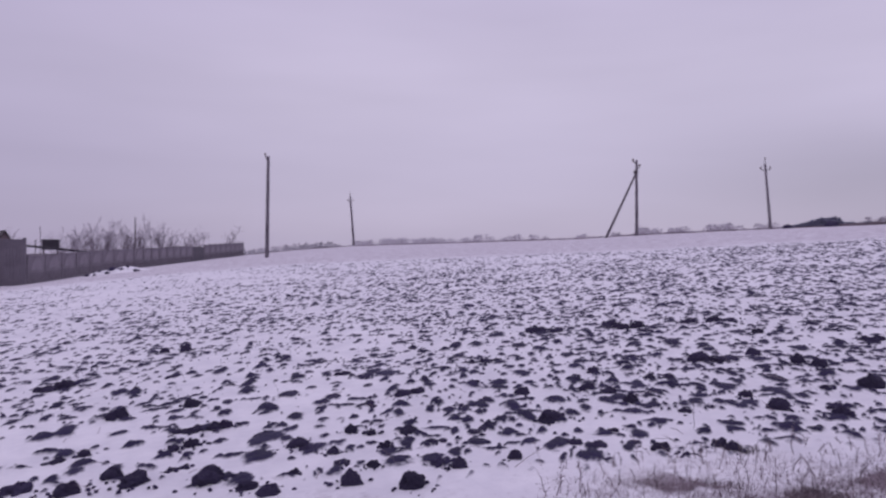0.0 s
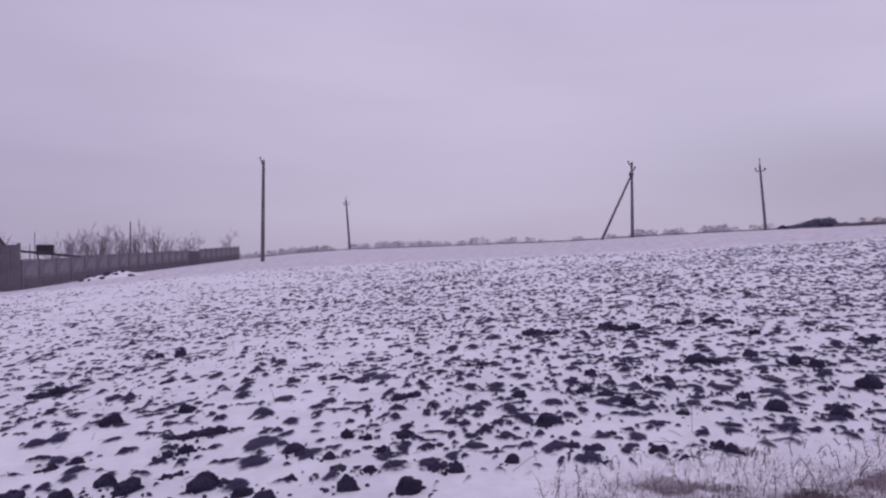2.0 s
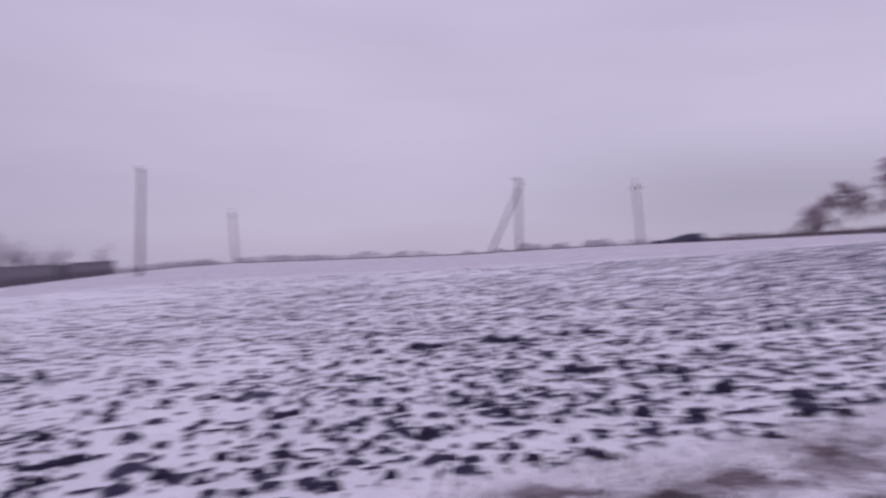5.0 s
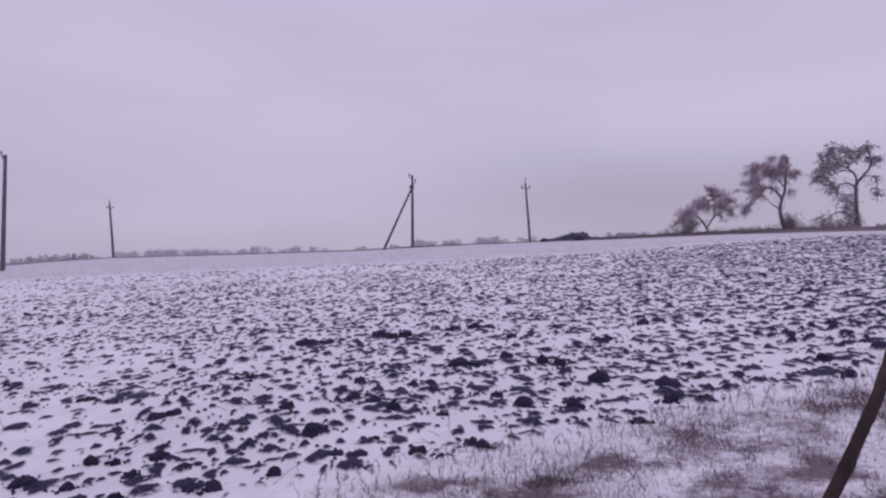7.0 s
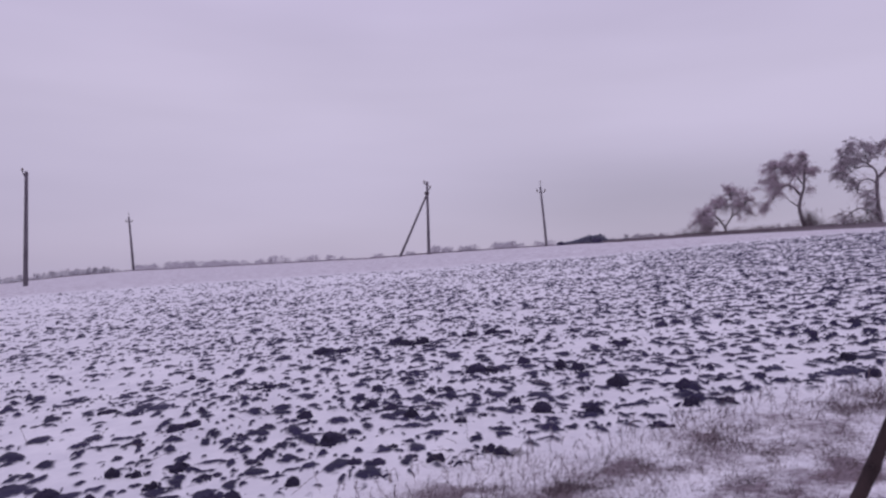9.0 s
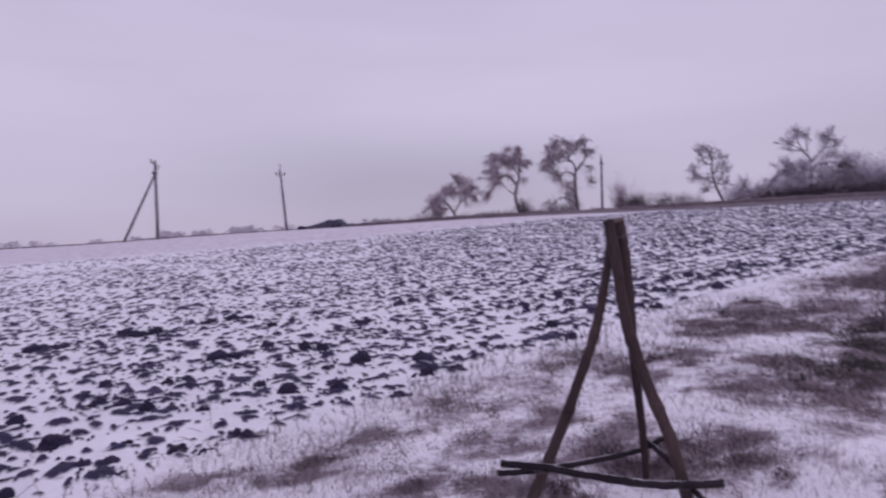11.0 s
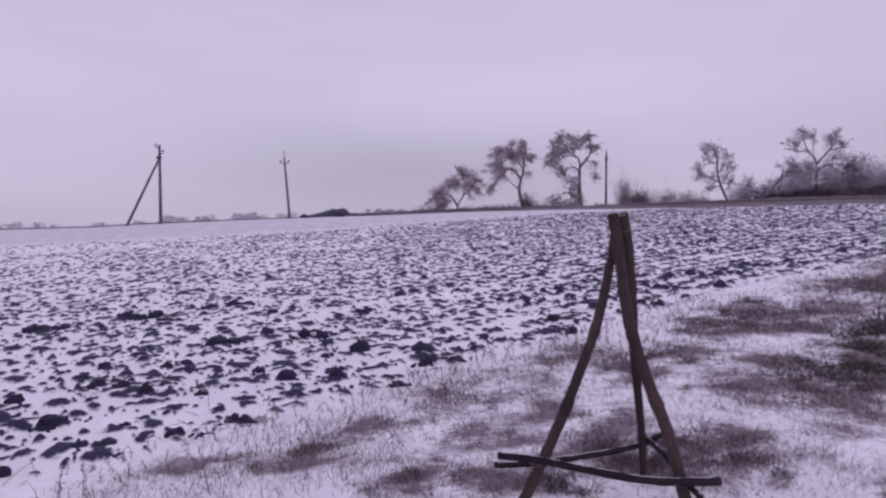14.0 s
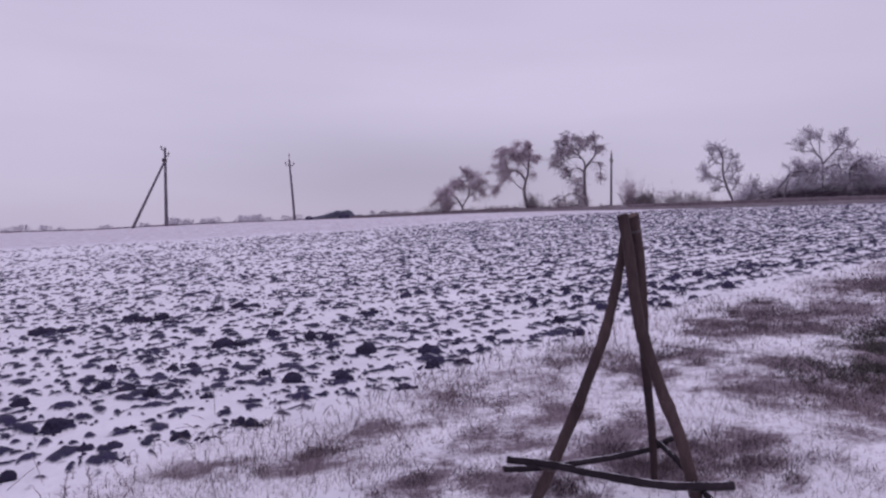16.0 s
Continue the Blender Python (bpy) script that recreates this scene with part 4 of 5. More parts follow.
def finish_tree(br, x, y, label, turn, group="field trees", twig_mat=None, name="tree"):
    wood = HAZED_RIME_BARK if twig_mat == HAZED_RIME else FAR_BARK
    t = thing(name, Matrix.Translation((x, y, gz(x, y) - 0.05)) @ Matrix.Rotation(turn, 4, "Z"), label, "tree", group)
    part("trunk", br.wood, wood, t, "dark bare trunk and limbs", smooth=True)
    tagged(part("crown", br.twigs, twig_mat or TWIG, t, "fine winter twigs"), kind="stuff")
    return t


def drawn_tree(az, r, k, limbs, clumps, label, seed, mat, droop=0.35, dense=1.0, loose=1.0, comb=0.3, fine=0.017, forked=False):
    """A tree after its own outline: limbs and clumps in the plane across the view line, with depth given to every bough."""
    br = Branches(seed)
    rng = br.rng
    spine, br.least = [], fine
    for pts, r0, r1 in limbs:
        swing = rng.uniform(-0.5, 0.5)
        p3 = [(px * k, swing * abs(px) * k + (0.25 * rng.uniform(-1, 1) if i else 0), pz * k) for i, (px, pz) in enumerate(pts)]
        line = br.limb(p3, r0, r1)
        spine += line[3:]
        for i in range(4, len(line)):
            for _ in range(3):
                w = Vector((rng.gauss(0, 1), rng.gauss(0, 1), rng.gauss(0.3, 0.6)))
                br.grow(line[i], w, rng.uniform(0.5, 1.1), 0.028, 1, 0.12, 0.7, 3)
    for px, pz, pr, n in clumps:
        for _ in range(12 if forked else 20):
            o = Vector((rng.gauss(0, 0.62), rng.gauss(0, 0.65), rng.gauss(0, 0.58))) * pr * k * (0.85 if forked else 1)
            c = Vector((px * k, 0, pz * k)) + o
            p = min(spine, key=lambda s: (s - c).length_squared)
            mid = p.lerp(c, 0.55) + Vector((0, 0, 0.18 * (c - p).length))
            br.wood.tube([p, mid, c], [0.034, 0.024, 0.015], 4, cap=False)
            if forked:
                for at, size in ((mid, 0.8), (c, 1.0)):
                    for _ in range(max(1, round(n * dense / 34))):
                        br.grow(at, (c - p).normalized() + Vector((rng.gauss(0, 0.4), rng.gauss(0, 0.4), 0.25 - droop)), pr * k * 0.75 * size, 0.022, 2, droop * 0.2, 0.6, 4)
                continue
            way = (c - p).normalized() * 0.7 + Vector((math.copysign(comb, px), 0, 0.10 - 0.4 * droop))
            for _ in range(int(n * dense * 0.25)):
                u = min(abs(rng.gauss(0, 0.45)), 0.95)
                q = c.lerp(mid, u) + Vector((rng.gauss(0, 0.08), rng.gauss(0, 0.12), rng.gauss(0, 0.07))) * pr * k * 1.5 * loose
                d, n0 = way + Vector((rng.gauss(0, 0.28), rng.gauss(0, 0.4), rng.gauss(0, 0.27))), rng.uniform(0.4, 1.15)
                br.twig(q - d.normalized() * n0 * 0.35, d, n0, fine, droop * 0.6)
    x, y = bearing(az, r)
    return finish_tree(br, x, y, label, radians(-az), "field trees", mat)


def bare_tree(az, r, height, seed, label, spread=0.55, upright=1.0, group="bare trees", levels=4, mat=None, lean=0.0):
    br = Branches(seed)
    rng = br.rng
    stem = br.limb([(0, 0, -0.1), (lean * 0.3 + 0.05 * height * rng.uniform(-1, 1), 0.1, height * 0.2), (lean + 0.08 * height * rng.uniform(-1, 1), 0, height * 0.42)], 0.032 * height, 0.02 * height)
    for i in range(6):
        p = stem[2 + i * (len(stem) - 3) // 5] if i < 5 else stem[-1]
        w = Vector((rng.gauss(0, 0.7) + lean * 0.2, rng.gauss(0, 0.7), 0.7 * upright + rng.uniform(0, 0.5)))
        br.grow(p, w, height * rng.uniform(0.26, 0.36), 0.010 * height, levels - 1, 0.0, spread, 3)
    x, y = bearing(az, r)
    return finish_tree(br, x, y, label, rng.uniform(0, 6.28), group, mat)


def orchard_tree(az, r, height, seed):
    br = Branches(seed)
    rng = br.rng
    fork = height * rng.uniform(0.10, 0.2)
    br.limb([(0, 0, -0.1), (0.03 * height * rng.uniform(-1, 1), 0, fork * 0.5), (0, 0, fork)], 0.022 * height, 0.018 * height)
    for i in range(6):
        w = Vector((rng.gauss(0, 0.22), rng.gauss(0, 0.22), 1.0))
        br.grow((0, 0, fork), w, height * rng.uniform(0.36, 0.46), 0.008 * height, 3, -0.20, 0.34, 3)
    x, y = bearing(az, r)
    return finish_tree(br, x, y, "bare upright orchard tree behind the fence", rng.uniform(0, 6.28), "orchard trees", ORCHARD)


def bush(az, r, width, height, seed, label, count=300, mat=None, group="roadside bushes", stems=9):
    br = Branches(seed)
    rng = br.rng
    for _ in range(stems):
        p = Vector((rng.gauss(0, 0.18) * width, rng.gauss(0, 0.18) * width, 0))
        br.grow(p, Vector((p.x / width * 1.5 + rng.gauss(0, 0.3), rng.gauss(0, 0.4), 1.0)), height * 0.55, 0.035, 2, 0.02, 0.6, 3)
    for _ in range(int(count * 1.8)):
        o = Vector((rng.gauss(0, 0.24) * width, rng.gauss(0, 0.24) * width, abs(rng.gauss(0, 0.36)) * height))
        br.twig(o, Vector((rng.gauss(0, 0.6), rng.gauss(0, 0.6), 0.7)), height * 0.28, 0.018, 0.0)
    x, y = bearing(az, r)
    t = thing("bush", Matrix.Translation((x, y, gz(x, y) - 0.05)), label, "bush", group)
    tagged(part("stem", br.wood, FAR_BARK, t), kind="stuff")
    tagged(part("crown", br.twigs, mat or BRUSH, t), kind="stuff")
    return t


def build_trees():
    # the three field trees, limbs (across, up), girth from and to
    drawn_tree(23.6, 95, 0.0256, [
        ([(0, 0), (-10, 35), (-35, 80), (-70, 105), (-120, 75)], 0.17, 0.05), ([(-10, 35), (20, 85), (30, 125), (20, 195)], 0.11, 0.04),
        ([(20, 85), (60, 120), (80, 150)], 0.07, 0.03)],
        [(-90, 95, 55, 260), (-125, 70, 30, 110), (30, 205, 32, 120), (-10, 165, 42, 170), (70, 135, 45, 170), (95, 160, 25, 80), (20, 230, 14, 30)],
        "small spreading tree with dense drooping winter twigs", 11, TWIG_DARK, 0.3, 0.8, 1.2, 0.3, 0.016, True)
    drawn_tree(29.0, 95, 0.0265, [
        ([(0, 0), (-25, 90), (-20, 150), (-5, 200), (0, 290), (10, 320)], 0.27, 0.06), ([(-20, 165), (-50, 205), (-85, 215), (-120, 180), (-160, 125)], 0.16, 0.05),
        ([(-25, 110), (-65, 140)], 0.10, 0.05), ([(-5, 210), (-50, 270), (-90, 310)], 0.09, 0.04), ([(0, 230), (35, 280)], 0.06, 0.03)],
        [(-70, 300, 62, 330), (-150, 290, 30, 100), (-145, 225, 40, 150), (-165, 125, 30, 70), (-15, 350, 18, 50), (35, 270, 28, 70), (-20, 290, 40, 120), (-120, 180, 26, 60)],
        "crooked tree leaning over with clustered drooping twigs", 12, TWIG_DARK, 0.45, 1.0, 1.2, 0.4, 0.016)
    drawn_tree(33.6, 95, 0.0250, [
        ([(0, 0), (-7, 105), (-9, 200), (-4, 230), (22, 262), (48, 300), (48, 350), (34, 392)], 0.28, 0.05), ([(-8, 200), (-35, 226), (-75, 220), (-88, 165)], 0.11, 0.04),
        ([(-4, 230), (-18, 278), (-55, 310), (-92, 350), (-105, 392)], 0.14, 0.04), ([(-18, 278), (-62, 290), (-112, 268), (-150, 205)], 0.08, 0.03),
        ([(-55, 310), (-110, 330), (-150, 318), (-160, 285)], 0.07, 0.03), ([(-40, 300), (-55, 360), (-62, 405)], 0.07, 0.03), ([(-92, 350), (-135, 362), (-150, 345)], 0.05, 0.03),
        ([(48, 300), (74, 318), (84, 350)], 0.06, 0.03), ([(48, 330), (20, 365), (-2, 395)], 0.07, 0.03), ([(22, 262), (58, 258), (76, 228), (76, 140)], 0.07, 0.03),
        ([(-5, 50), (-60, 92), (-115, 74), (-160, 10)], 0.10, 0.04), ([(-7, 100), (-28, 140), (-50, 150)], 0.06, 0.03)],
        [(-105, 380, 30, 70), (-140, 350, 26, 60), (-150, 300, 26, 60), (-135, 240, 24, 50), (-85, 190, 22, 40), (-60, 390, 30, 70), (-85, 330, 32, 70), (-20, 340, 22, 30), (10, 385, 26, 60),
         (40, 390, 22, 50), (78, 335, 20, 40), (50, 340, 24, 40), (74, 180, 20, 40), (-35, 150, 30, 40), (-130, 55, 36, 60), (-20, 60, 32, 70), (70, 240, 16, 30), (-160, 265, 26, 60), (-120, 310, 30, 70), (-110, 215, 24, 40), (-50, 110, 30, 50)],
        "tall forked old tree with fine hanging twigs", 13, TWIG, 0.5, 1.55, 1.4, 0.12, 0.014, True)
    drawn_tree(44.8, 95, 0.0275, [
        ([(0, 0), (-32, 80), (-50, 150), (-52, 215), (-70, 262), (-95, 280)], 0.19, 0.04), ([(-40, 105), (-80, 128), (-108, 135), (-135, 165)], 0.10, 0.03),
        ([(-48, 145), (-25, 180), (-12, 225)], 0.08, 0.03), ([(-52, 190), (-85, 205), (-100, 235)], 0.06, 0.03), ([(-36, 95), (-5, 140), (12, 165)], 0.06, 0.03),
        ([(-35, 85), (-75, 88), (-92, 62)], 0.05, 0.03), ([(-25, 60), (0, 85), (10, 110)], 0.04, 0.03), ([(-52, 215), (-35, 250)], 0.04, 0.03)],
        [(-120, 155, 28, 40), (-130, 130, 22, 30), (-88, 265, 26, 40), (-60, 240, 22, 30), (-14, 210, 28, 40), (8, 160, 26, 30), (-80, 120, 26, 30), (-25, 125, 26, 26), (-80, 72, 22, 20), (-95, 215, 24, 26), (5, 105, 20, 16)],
        "leaning bare tree with open branches", 14, HAZED_RIME, 0.0, 1.6, 2.0, 0.05, 0.013, True)
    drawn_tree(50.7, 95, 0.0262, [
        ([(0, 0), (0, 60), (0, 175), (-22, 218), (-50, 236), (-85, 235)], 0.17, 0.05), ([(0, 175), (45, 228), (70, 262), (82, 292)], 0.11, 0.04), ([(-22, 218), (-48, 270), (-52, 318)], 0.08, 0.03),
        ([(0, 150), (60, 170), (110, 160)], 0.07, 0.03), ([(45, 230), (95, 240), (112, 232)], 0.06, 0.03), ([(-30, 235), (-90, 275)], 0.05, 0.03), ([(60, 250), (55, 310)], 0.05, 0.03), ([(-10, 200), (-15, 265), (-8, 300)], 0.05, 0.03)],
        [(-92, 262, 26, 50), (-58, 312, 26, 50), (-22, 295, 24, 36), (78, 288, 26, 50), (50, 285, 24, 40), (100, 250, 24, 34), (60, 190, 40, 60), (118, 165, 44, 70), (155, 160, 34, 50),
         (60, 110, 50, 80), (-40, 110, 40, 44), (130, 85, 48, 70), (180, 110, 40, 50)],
        "tall bare tree rising out of hazy brush", 25, HAZED_RIME, 0.0, 1.15, 2.0, 0.05, 0.013, True)
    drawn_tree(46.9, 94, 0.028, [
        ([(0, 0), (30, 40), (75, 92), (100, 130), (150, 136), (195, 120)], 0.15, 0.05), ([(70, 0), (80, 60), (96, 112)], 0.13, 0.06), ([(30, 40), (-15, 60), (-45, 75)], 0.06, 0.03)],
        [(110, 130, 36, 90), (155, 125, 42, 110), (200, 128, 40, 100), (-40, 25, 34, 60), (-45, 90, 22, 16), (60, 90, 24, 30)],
        "bent bare tree arching over low brush", 16, HAZED_RIME, 0.1, 1.2, 2.0, 0.1, 0.015, True)
    # shrubs at their feet and along the bank
    bush(29.3, 94, 2.2, 2.6, 21, "twiggy shrub at the foot of a crooked tree", 260)
    bush(32.6, 94, 3.0, 2.0, 22, "thin shrub under a tall tree", 160)
    bush(37.0, 95, 1.5, 4.4, 23, "upright twiggy shrub on the bank", 260, TWIG_DARK)
    bush(38.2, 94, 3.4, 2.6, 24, "rounded dense dark shrub on the bank", 600, BRUSH)
    for i, (az, w, h, n) in enumerate([(15.2, 3.0, 0.5, 70), (16.4, 2.6, 0.7, 80), (17.7, 2.8, 0.8, 100), (21.0, 2.4, 1.1, 130), (24.4, 3.2, 0.8, 110), (26.0, 3.0, 0.8, 110), (27.8, 2.6, 0.9, 110), (30.2, 2.6, 0.9, 110), (18.8, 2.0, 0.7, 80), (20.2, 2.6, 0.8, 80), (22.0, 2.0, 0.9, 80), (22.6, 2.4, 0.6, 60), (25.6, 2.4, 0.7, 70), (26.9, 2.2, 0.9, 80), (31.0, 2.6, 0.7, 80),
                                       (35.0, 2.4, 0.9, 90), (36.0, 2.8, 0.8, 90), (40.3, 2.6, 2.5, 170), (41.6, 3.0, 2.0, 180), (42.9, 3.0, 1.6, 160), (46.4, 3.6, 1.8, 220), (47.6, 4.0, 2.4, 260)]):
        bush(az, 96, w, h * (1.3 if az < 32 else 1), 30 + i, "low bare shrub along the bank", n)
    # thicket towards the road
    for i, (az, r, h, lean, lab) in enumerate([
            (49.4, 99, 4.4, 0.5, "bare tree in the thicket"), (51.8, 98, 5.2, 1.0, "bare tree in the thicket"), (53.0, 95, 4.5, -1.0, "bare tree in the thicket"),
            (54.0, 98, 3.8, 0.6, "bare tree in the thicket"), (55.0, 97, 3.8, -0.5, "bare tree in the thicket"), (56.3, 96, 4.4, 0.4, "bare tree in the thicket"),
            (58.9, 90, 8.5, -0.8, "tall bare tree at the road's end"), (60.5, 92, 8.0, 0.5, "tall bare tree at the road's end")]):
        bare_tree(az, r, h, 60 + i, lab, 0.7, 0.6, "thicket trees", 5, HAZED_RIME, lean)
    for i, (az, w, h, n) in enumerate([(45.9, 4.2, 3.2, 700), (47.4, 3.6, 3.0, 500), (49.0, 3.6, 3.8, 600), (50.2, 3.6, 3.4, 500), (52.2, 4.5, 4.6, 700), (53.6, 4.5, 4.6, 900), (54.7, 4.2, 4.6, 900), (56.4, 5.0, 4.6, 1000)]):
        bush(az, 97.5, w, h, 200 + i, "hazy rimed brush in the thicket", n, HAZED_RIME, "thicket brush")
    for i, (az, w, h, n) in enumerate([(48.6, 5, 1.3, 380), (50.0, 5, 1.4, 420), (51.4, 5, 1.5, 420), (52.8, 5, 1.6, 400), (54.2, 5, 1.7, 420), (55.6, 5, 1.9, 460), (57.0, 5, 1.9, 420), (59.0, 6, 2.2, 420)]):
        bush(az, 95.5, w, h, 80 + i, "dense dark thicket brush on the bank", int(n * 4), HEDGE, "thicket brush")


# ---- dead-grass bank under the trees ----
def build_bank():
    az = np.arange(12.5, 75.01, 0.25)
    cross = np.array([0.0, 0.2, 0.45, 0.7, 0.88, 1.0])
    lift = np.array([-0.05, 0.12, 0.34, 0.5, 0.5, -0.2])
    grow = np.clip((az - 12.5) / 14, 0.05, 1)
    pts = []
    for c, h in zip(cross, lift):
        front = np.interp(az, [12, 24, 34, 38, 42, 50, 60, 75], [89, 88, 80, 55, 41, 40, 42, 43])
        r = front + (97 - front) * c + (7 if c == 0 else 0) * (fbm(az / 0.9, az * 0 + 2, 79, 3) - 0.5) + 0.8 * (fbm(az / 1.5, az * 0 + c * 9, 77, 3) - 0.5)
        x, y = r * np.sin(np.radians(az)), r * np.cos(np.radians(az))
        z = ground_z(x, y) + h * grow * (0.7 + 0.6 * fbm(az / 0.8, az * 0 + c * 3, 78, 3))
        pts.append(np.stack([x, y, z], -1))
    me, quads = sheet("grass_bank", np.array(pts), len(cross), len(az), BANK)
    fill(me, quads, BANK)
    tagged(new("grass_bank", me), "low bank of dead brown grass along the field's end", "grass bank", kind="structure")
    # stalks along it
    rng, b = random.Random(9), Build()
    for _ in range(14000):
        a = rng.uniform(13, 62)
        x, y = bearing(a, rng.uniform(88, 97) if a < 37 else rng.uniform(50, 97))
        z, h = gz(x, y) + 0.2, rng.uniform(0.08, 0.32) * min(1, 0.35 + (a - 13) / 14)
        w = 0.06
        b.add([(x - w, y, z), (x + w, y, z), (x + rng.gauss(0, 0.12), y, z + h)], [(0, 1, 2)])
    tagged(part("bank_weeds", b, BRUSH), "dead weeds standing along the grass bank", "dead weeds", kind="stuff")
    # dark weedy lip along the brow between the braced pole and the far copse
    b = Build()
    for _ in range(5200):
        a = rng.uniform(-31, 20)
        x, y = bearing(a, float(np.interp(a, [q[0] for q in BROW], [q[1] for q in BROW])) + 0.5 + rng.gauss(0, 0.5))
        z, h = gz(x, y) - 0.02, rng.uniform(0.05, 0.2)
        b.add([(x - 0.07, y, z), (x + 0.07, y, z), (x + rng.gauss(0, 0.1), y, z + h)], [(0, 1, 2)])
    tagged(part("brow_weeds", b, BRUSH), "thin line of dead weeds along the brow", "dead weeds", kind="stuff")


# ---- distance ----
def far_belt(name, a0, a1, r, low, high, n, seed, mat, label, fill_in=190, broad=0.42, profile=None):
    """A belt of far trees: stems with many small sprays; heights are angles above the brow."""
    rng, b = random.Random(seed), Build()
    for i in range(n):
        az = a0 + (a1 - a0) * (i + rng.random()) / n
        rad = r * rng.uniform(0.96, 1.06)
        x, y = bearing(az, rad)
        es = float(np.interp(az, [q[0] for q in BROW], [q[2] for q in BROW]))
        lift = rng.uniform(low, high) if profile is None else float(np.interp(az, *profile)) * rng.uniform(0.88, 1.05)
        top = EYE_Z + rad * math.tan(radians(es + lift))
        z = gz(x, y)
        h = top - z
        b.tube([(x, y, z), (x, y, z + h * 0.7)], [h * 0.012, h * 0.005], 3, cap=False)
        for _ in range(fill_in):
            u = rng.uniform(0.25, 1.0)
            w = broad * h * math.sin(math.pi * min(1, u * 0.8 + 0.18)) ** 0.5
            ang = rng.uniform(0, 6.283)
            q = Vector((x + math.cos(ang) * w * rng.random(), y + math.sin(ang) * w * rng.random(), z + h * u))
            s = h * rng.uniform(0.03, 0.08)
            d = Vector((rng.gauss(0, 1), rng.gauss(0, 1), rng.gauss(0, 1))).normalized()
            e = d.orthogonal().normalized()
            b.add([tuple(q - d * s), tuple(q + e * s * 0.5), tuple(q + d * s)], [(0, 1, 2)])
    return tagged(part(name, b, mat), label, "far trees", kind="stuff")


def mound(az, r, w, h, seed, label):
    bm = bmesh.new()
    bmesh.ops.create_icosphere(bm, subdivisions=3, radius=0.5)
    for q in bm.verts:
        q.co *= 1 + 0.25 * noise.noise(q.co * 4 + Vector((seed, 0, 0)))
        q.co = Vector((q.co.x * w, q.co.y * w * 0.8, max(q.co.z, -0.1) * 2 * h))
    me = bpy.data.meshes.new("soil_heap")
    bm.to_mesh(me)
    bm.free()
    me.materials.append(CLOD_ONE)
    ob = new("soil_heap", me)
    x, y = bearing(az, r)
    ob.location = (x, y, gz(x, y))
    tagged(ob, label, "heap", "dark heaps")


def build_distance():
    hazy = [(-23.1, -21.4, 650, 0.30, 0.50, 17, "far hazy grey tree belt"), (-20.9, -18.6, 650, 0.36, 0.56, 24, "far hazy grey tree belt"),
            (-18.2, -16.1, 650, 0.34, 0.50, 22, "far hazy grey tree belt"), (-15.9, -15.4, 620, 0.25, 0.5, 5, "far clump of hazy trees"), (-15.2, -14.6, 600, 0.15, 0.4, 5, "far clump of hazy trees"),
            (-14.2, -13.4, 600, 0.2, 0.45, 7, "far clump of hazy trees"), (-13.1, -12.5, 590, 0.4, 0.68, 6, "far clump of hazy trees"), (-12.0, -11.5, 590, 0.3, 0.62, 4, "far clump of hazy trees"),
            (-10.8, -10.4, 580, 0.2, 0.45, 3, "far clump of hazy trees"), (-10.1, -9.2, 580, 0.3, 0.55, 8, "far clump of hazy trees"), (-8.5, -7.9, 570, 0.25, 0.5, 5, "far clump of hazy trees"),
            (-7.4, -7.0, 560, 0.1, 0.32, 3, "far clump of hazy trees"), (-22.9, -7.0, 680, 0.02, 0.16, 60, "low far hedge line")]
    belts = [(-4.6, -3.9, 500, 0.2, 0.35, 5, "far clump of trees"), (-1.9, -1.2, 480, 0.2, 0.4, 4, "far clump of trees"),
             (0.1, 0.9, 450, 0.4, 0.66, 6, "far clump of tall trees"), (1.1, 1.8, 450, 0.3, 0.52, 5, "far clump of trees"), (2.5, 3.9, 460, 0.25, 0.5, 9, "far clump of trees"),
             (5.3, 7.2, 450, 0.3, 0.58, 14, "far grove of hazy trees"), (7.4, 7.8, 450, 0.3, 0.45, 2, "far thin trees"), (8.9, 10.4, 480, 0.15, 0.42, 7, "far thin trees"),
             (16.0, 19.5, 420, 0.2, 0.6, 14, "far scattered trees"), (19.5, 24.5, 380, 0.05, 0.3, 18, "low far scrub")]
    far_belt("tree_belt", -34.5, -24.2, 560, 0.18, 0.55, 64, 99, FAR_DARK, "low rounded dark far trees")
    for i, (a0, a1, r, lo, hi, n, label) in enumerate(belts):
        far_belt("tree_belt", a0, a1, r, lo, hi, n, 100 + i, FAR_PALE if a0 < 11 else FAR_HAZED, label, 150)
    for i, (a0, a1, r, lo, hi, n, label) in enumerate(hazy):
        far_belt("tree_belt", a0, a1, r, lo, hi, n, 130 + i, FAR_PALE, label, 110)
    far_belt("copse", 10.6, 17.2, 400, 0, 0, 190, 140, CONIFER, "dense dark evergreen copse on the skyline", 130, 0.30,
             ([10.6, 11.0, 11.6, 12.3, 12.8, 13.2, 14.1, 14.25, 14.6, 15.0, 15.4, 16.0, 16.6, 17.2],
              [0.06, 0.16, 0.22, 0.38, 0.52, 0.62, 0.64, 0.48, 0.20, 0.26, 0.12, 0.24, 0.16, 0.06]))
    mound(10.9, 79, 1.0, 0.42, 1.0, "dark brush heap on the snowy brow")
    mound(13.75, 84, 1.5, 0.6, 2.0, "dark brush heap on the snowy brow")


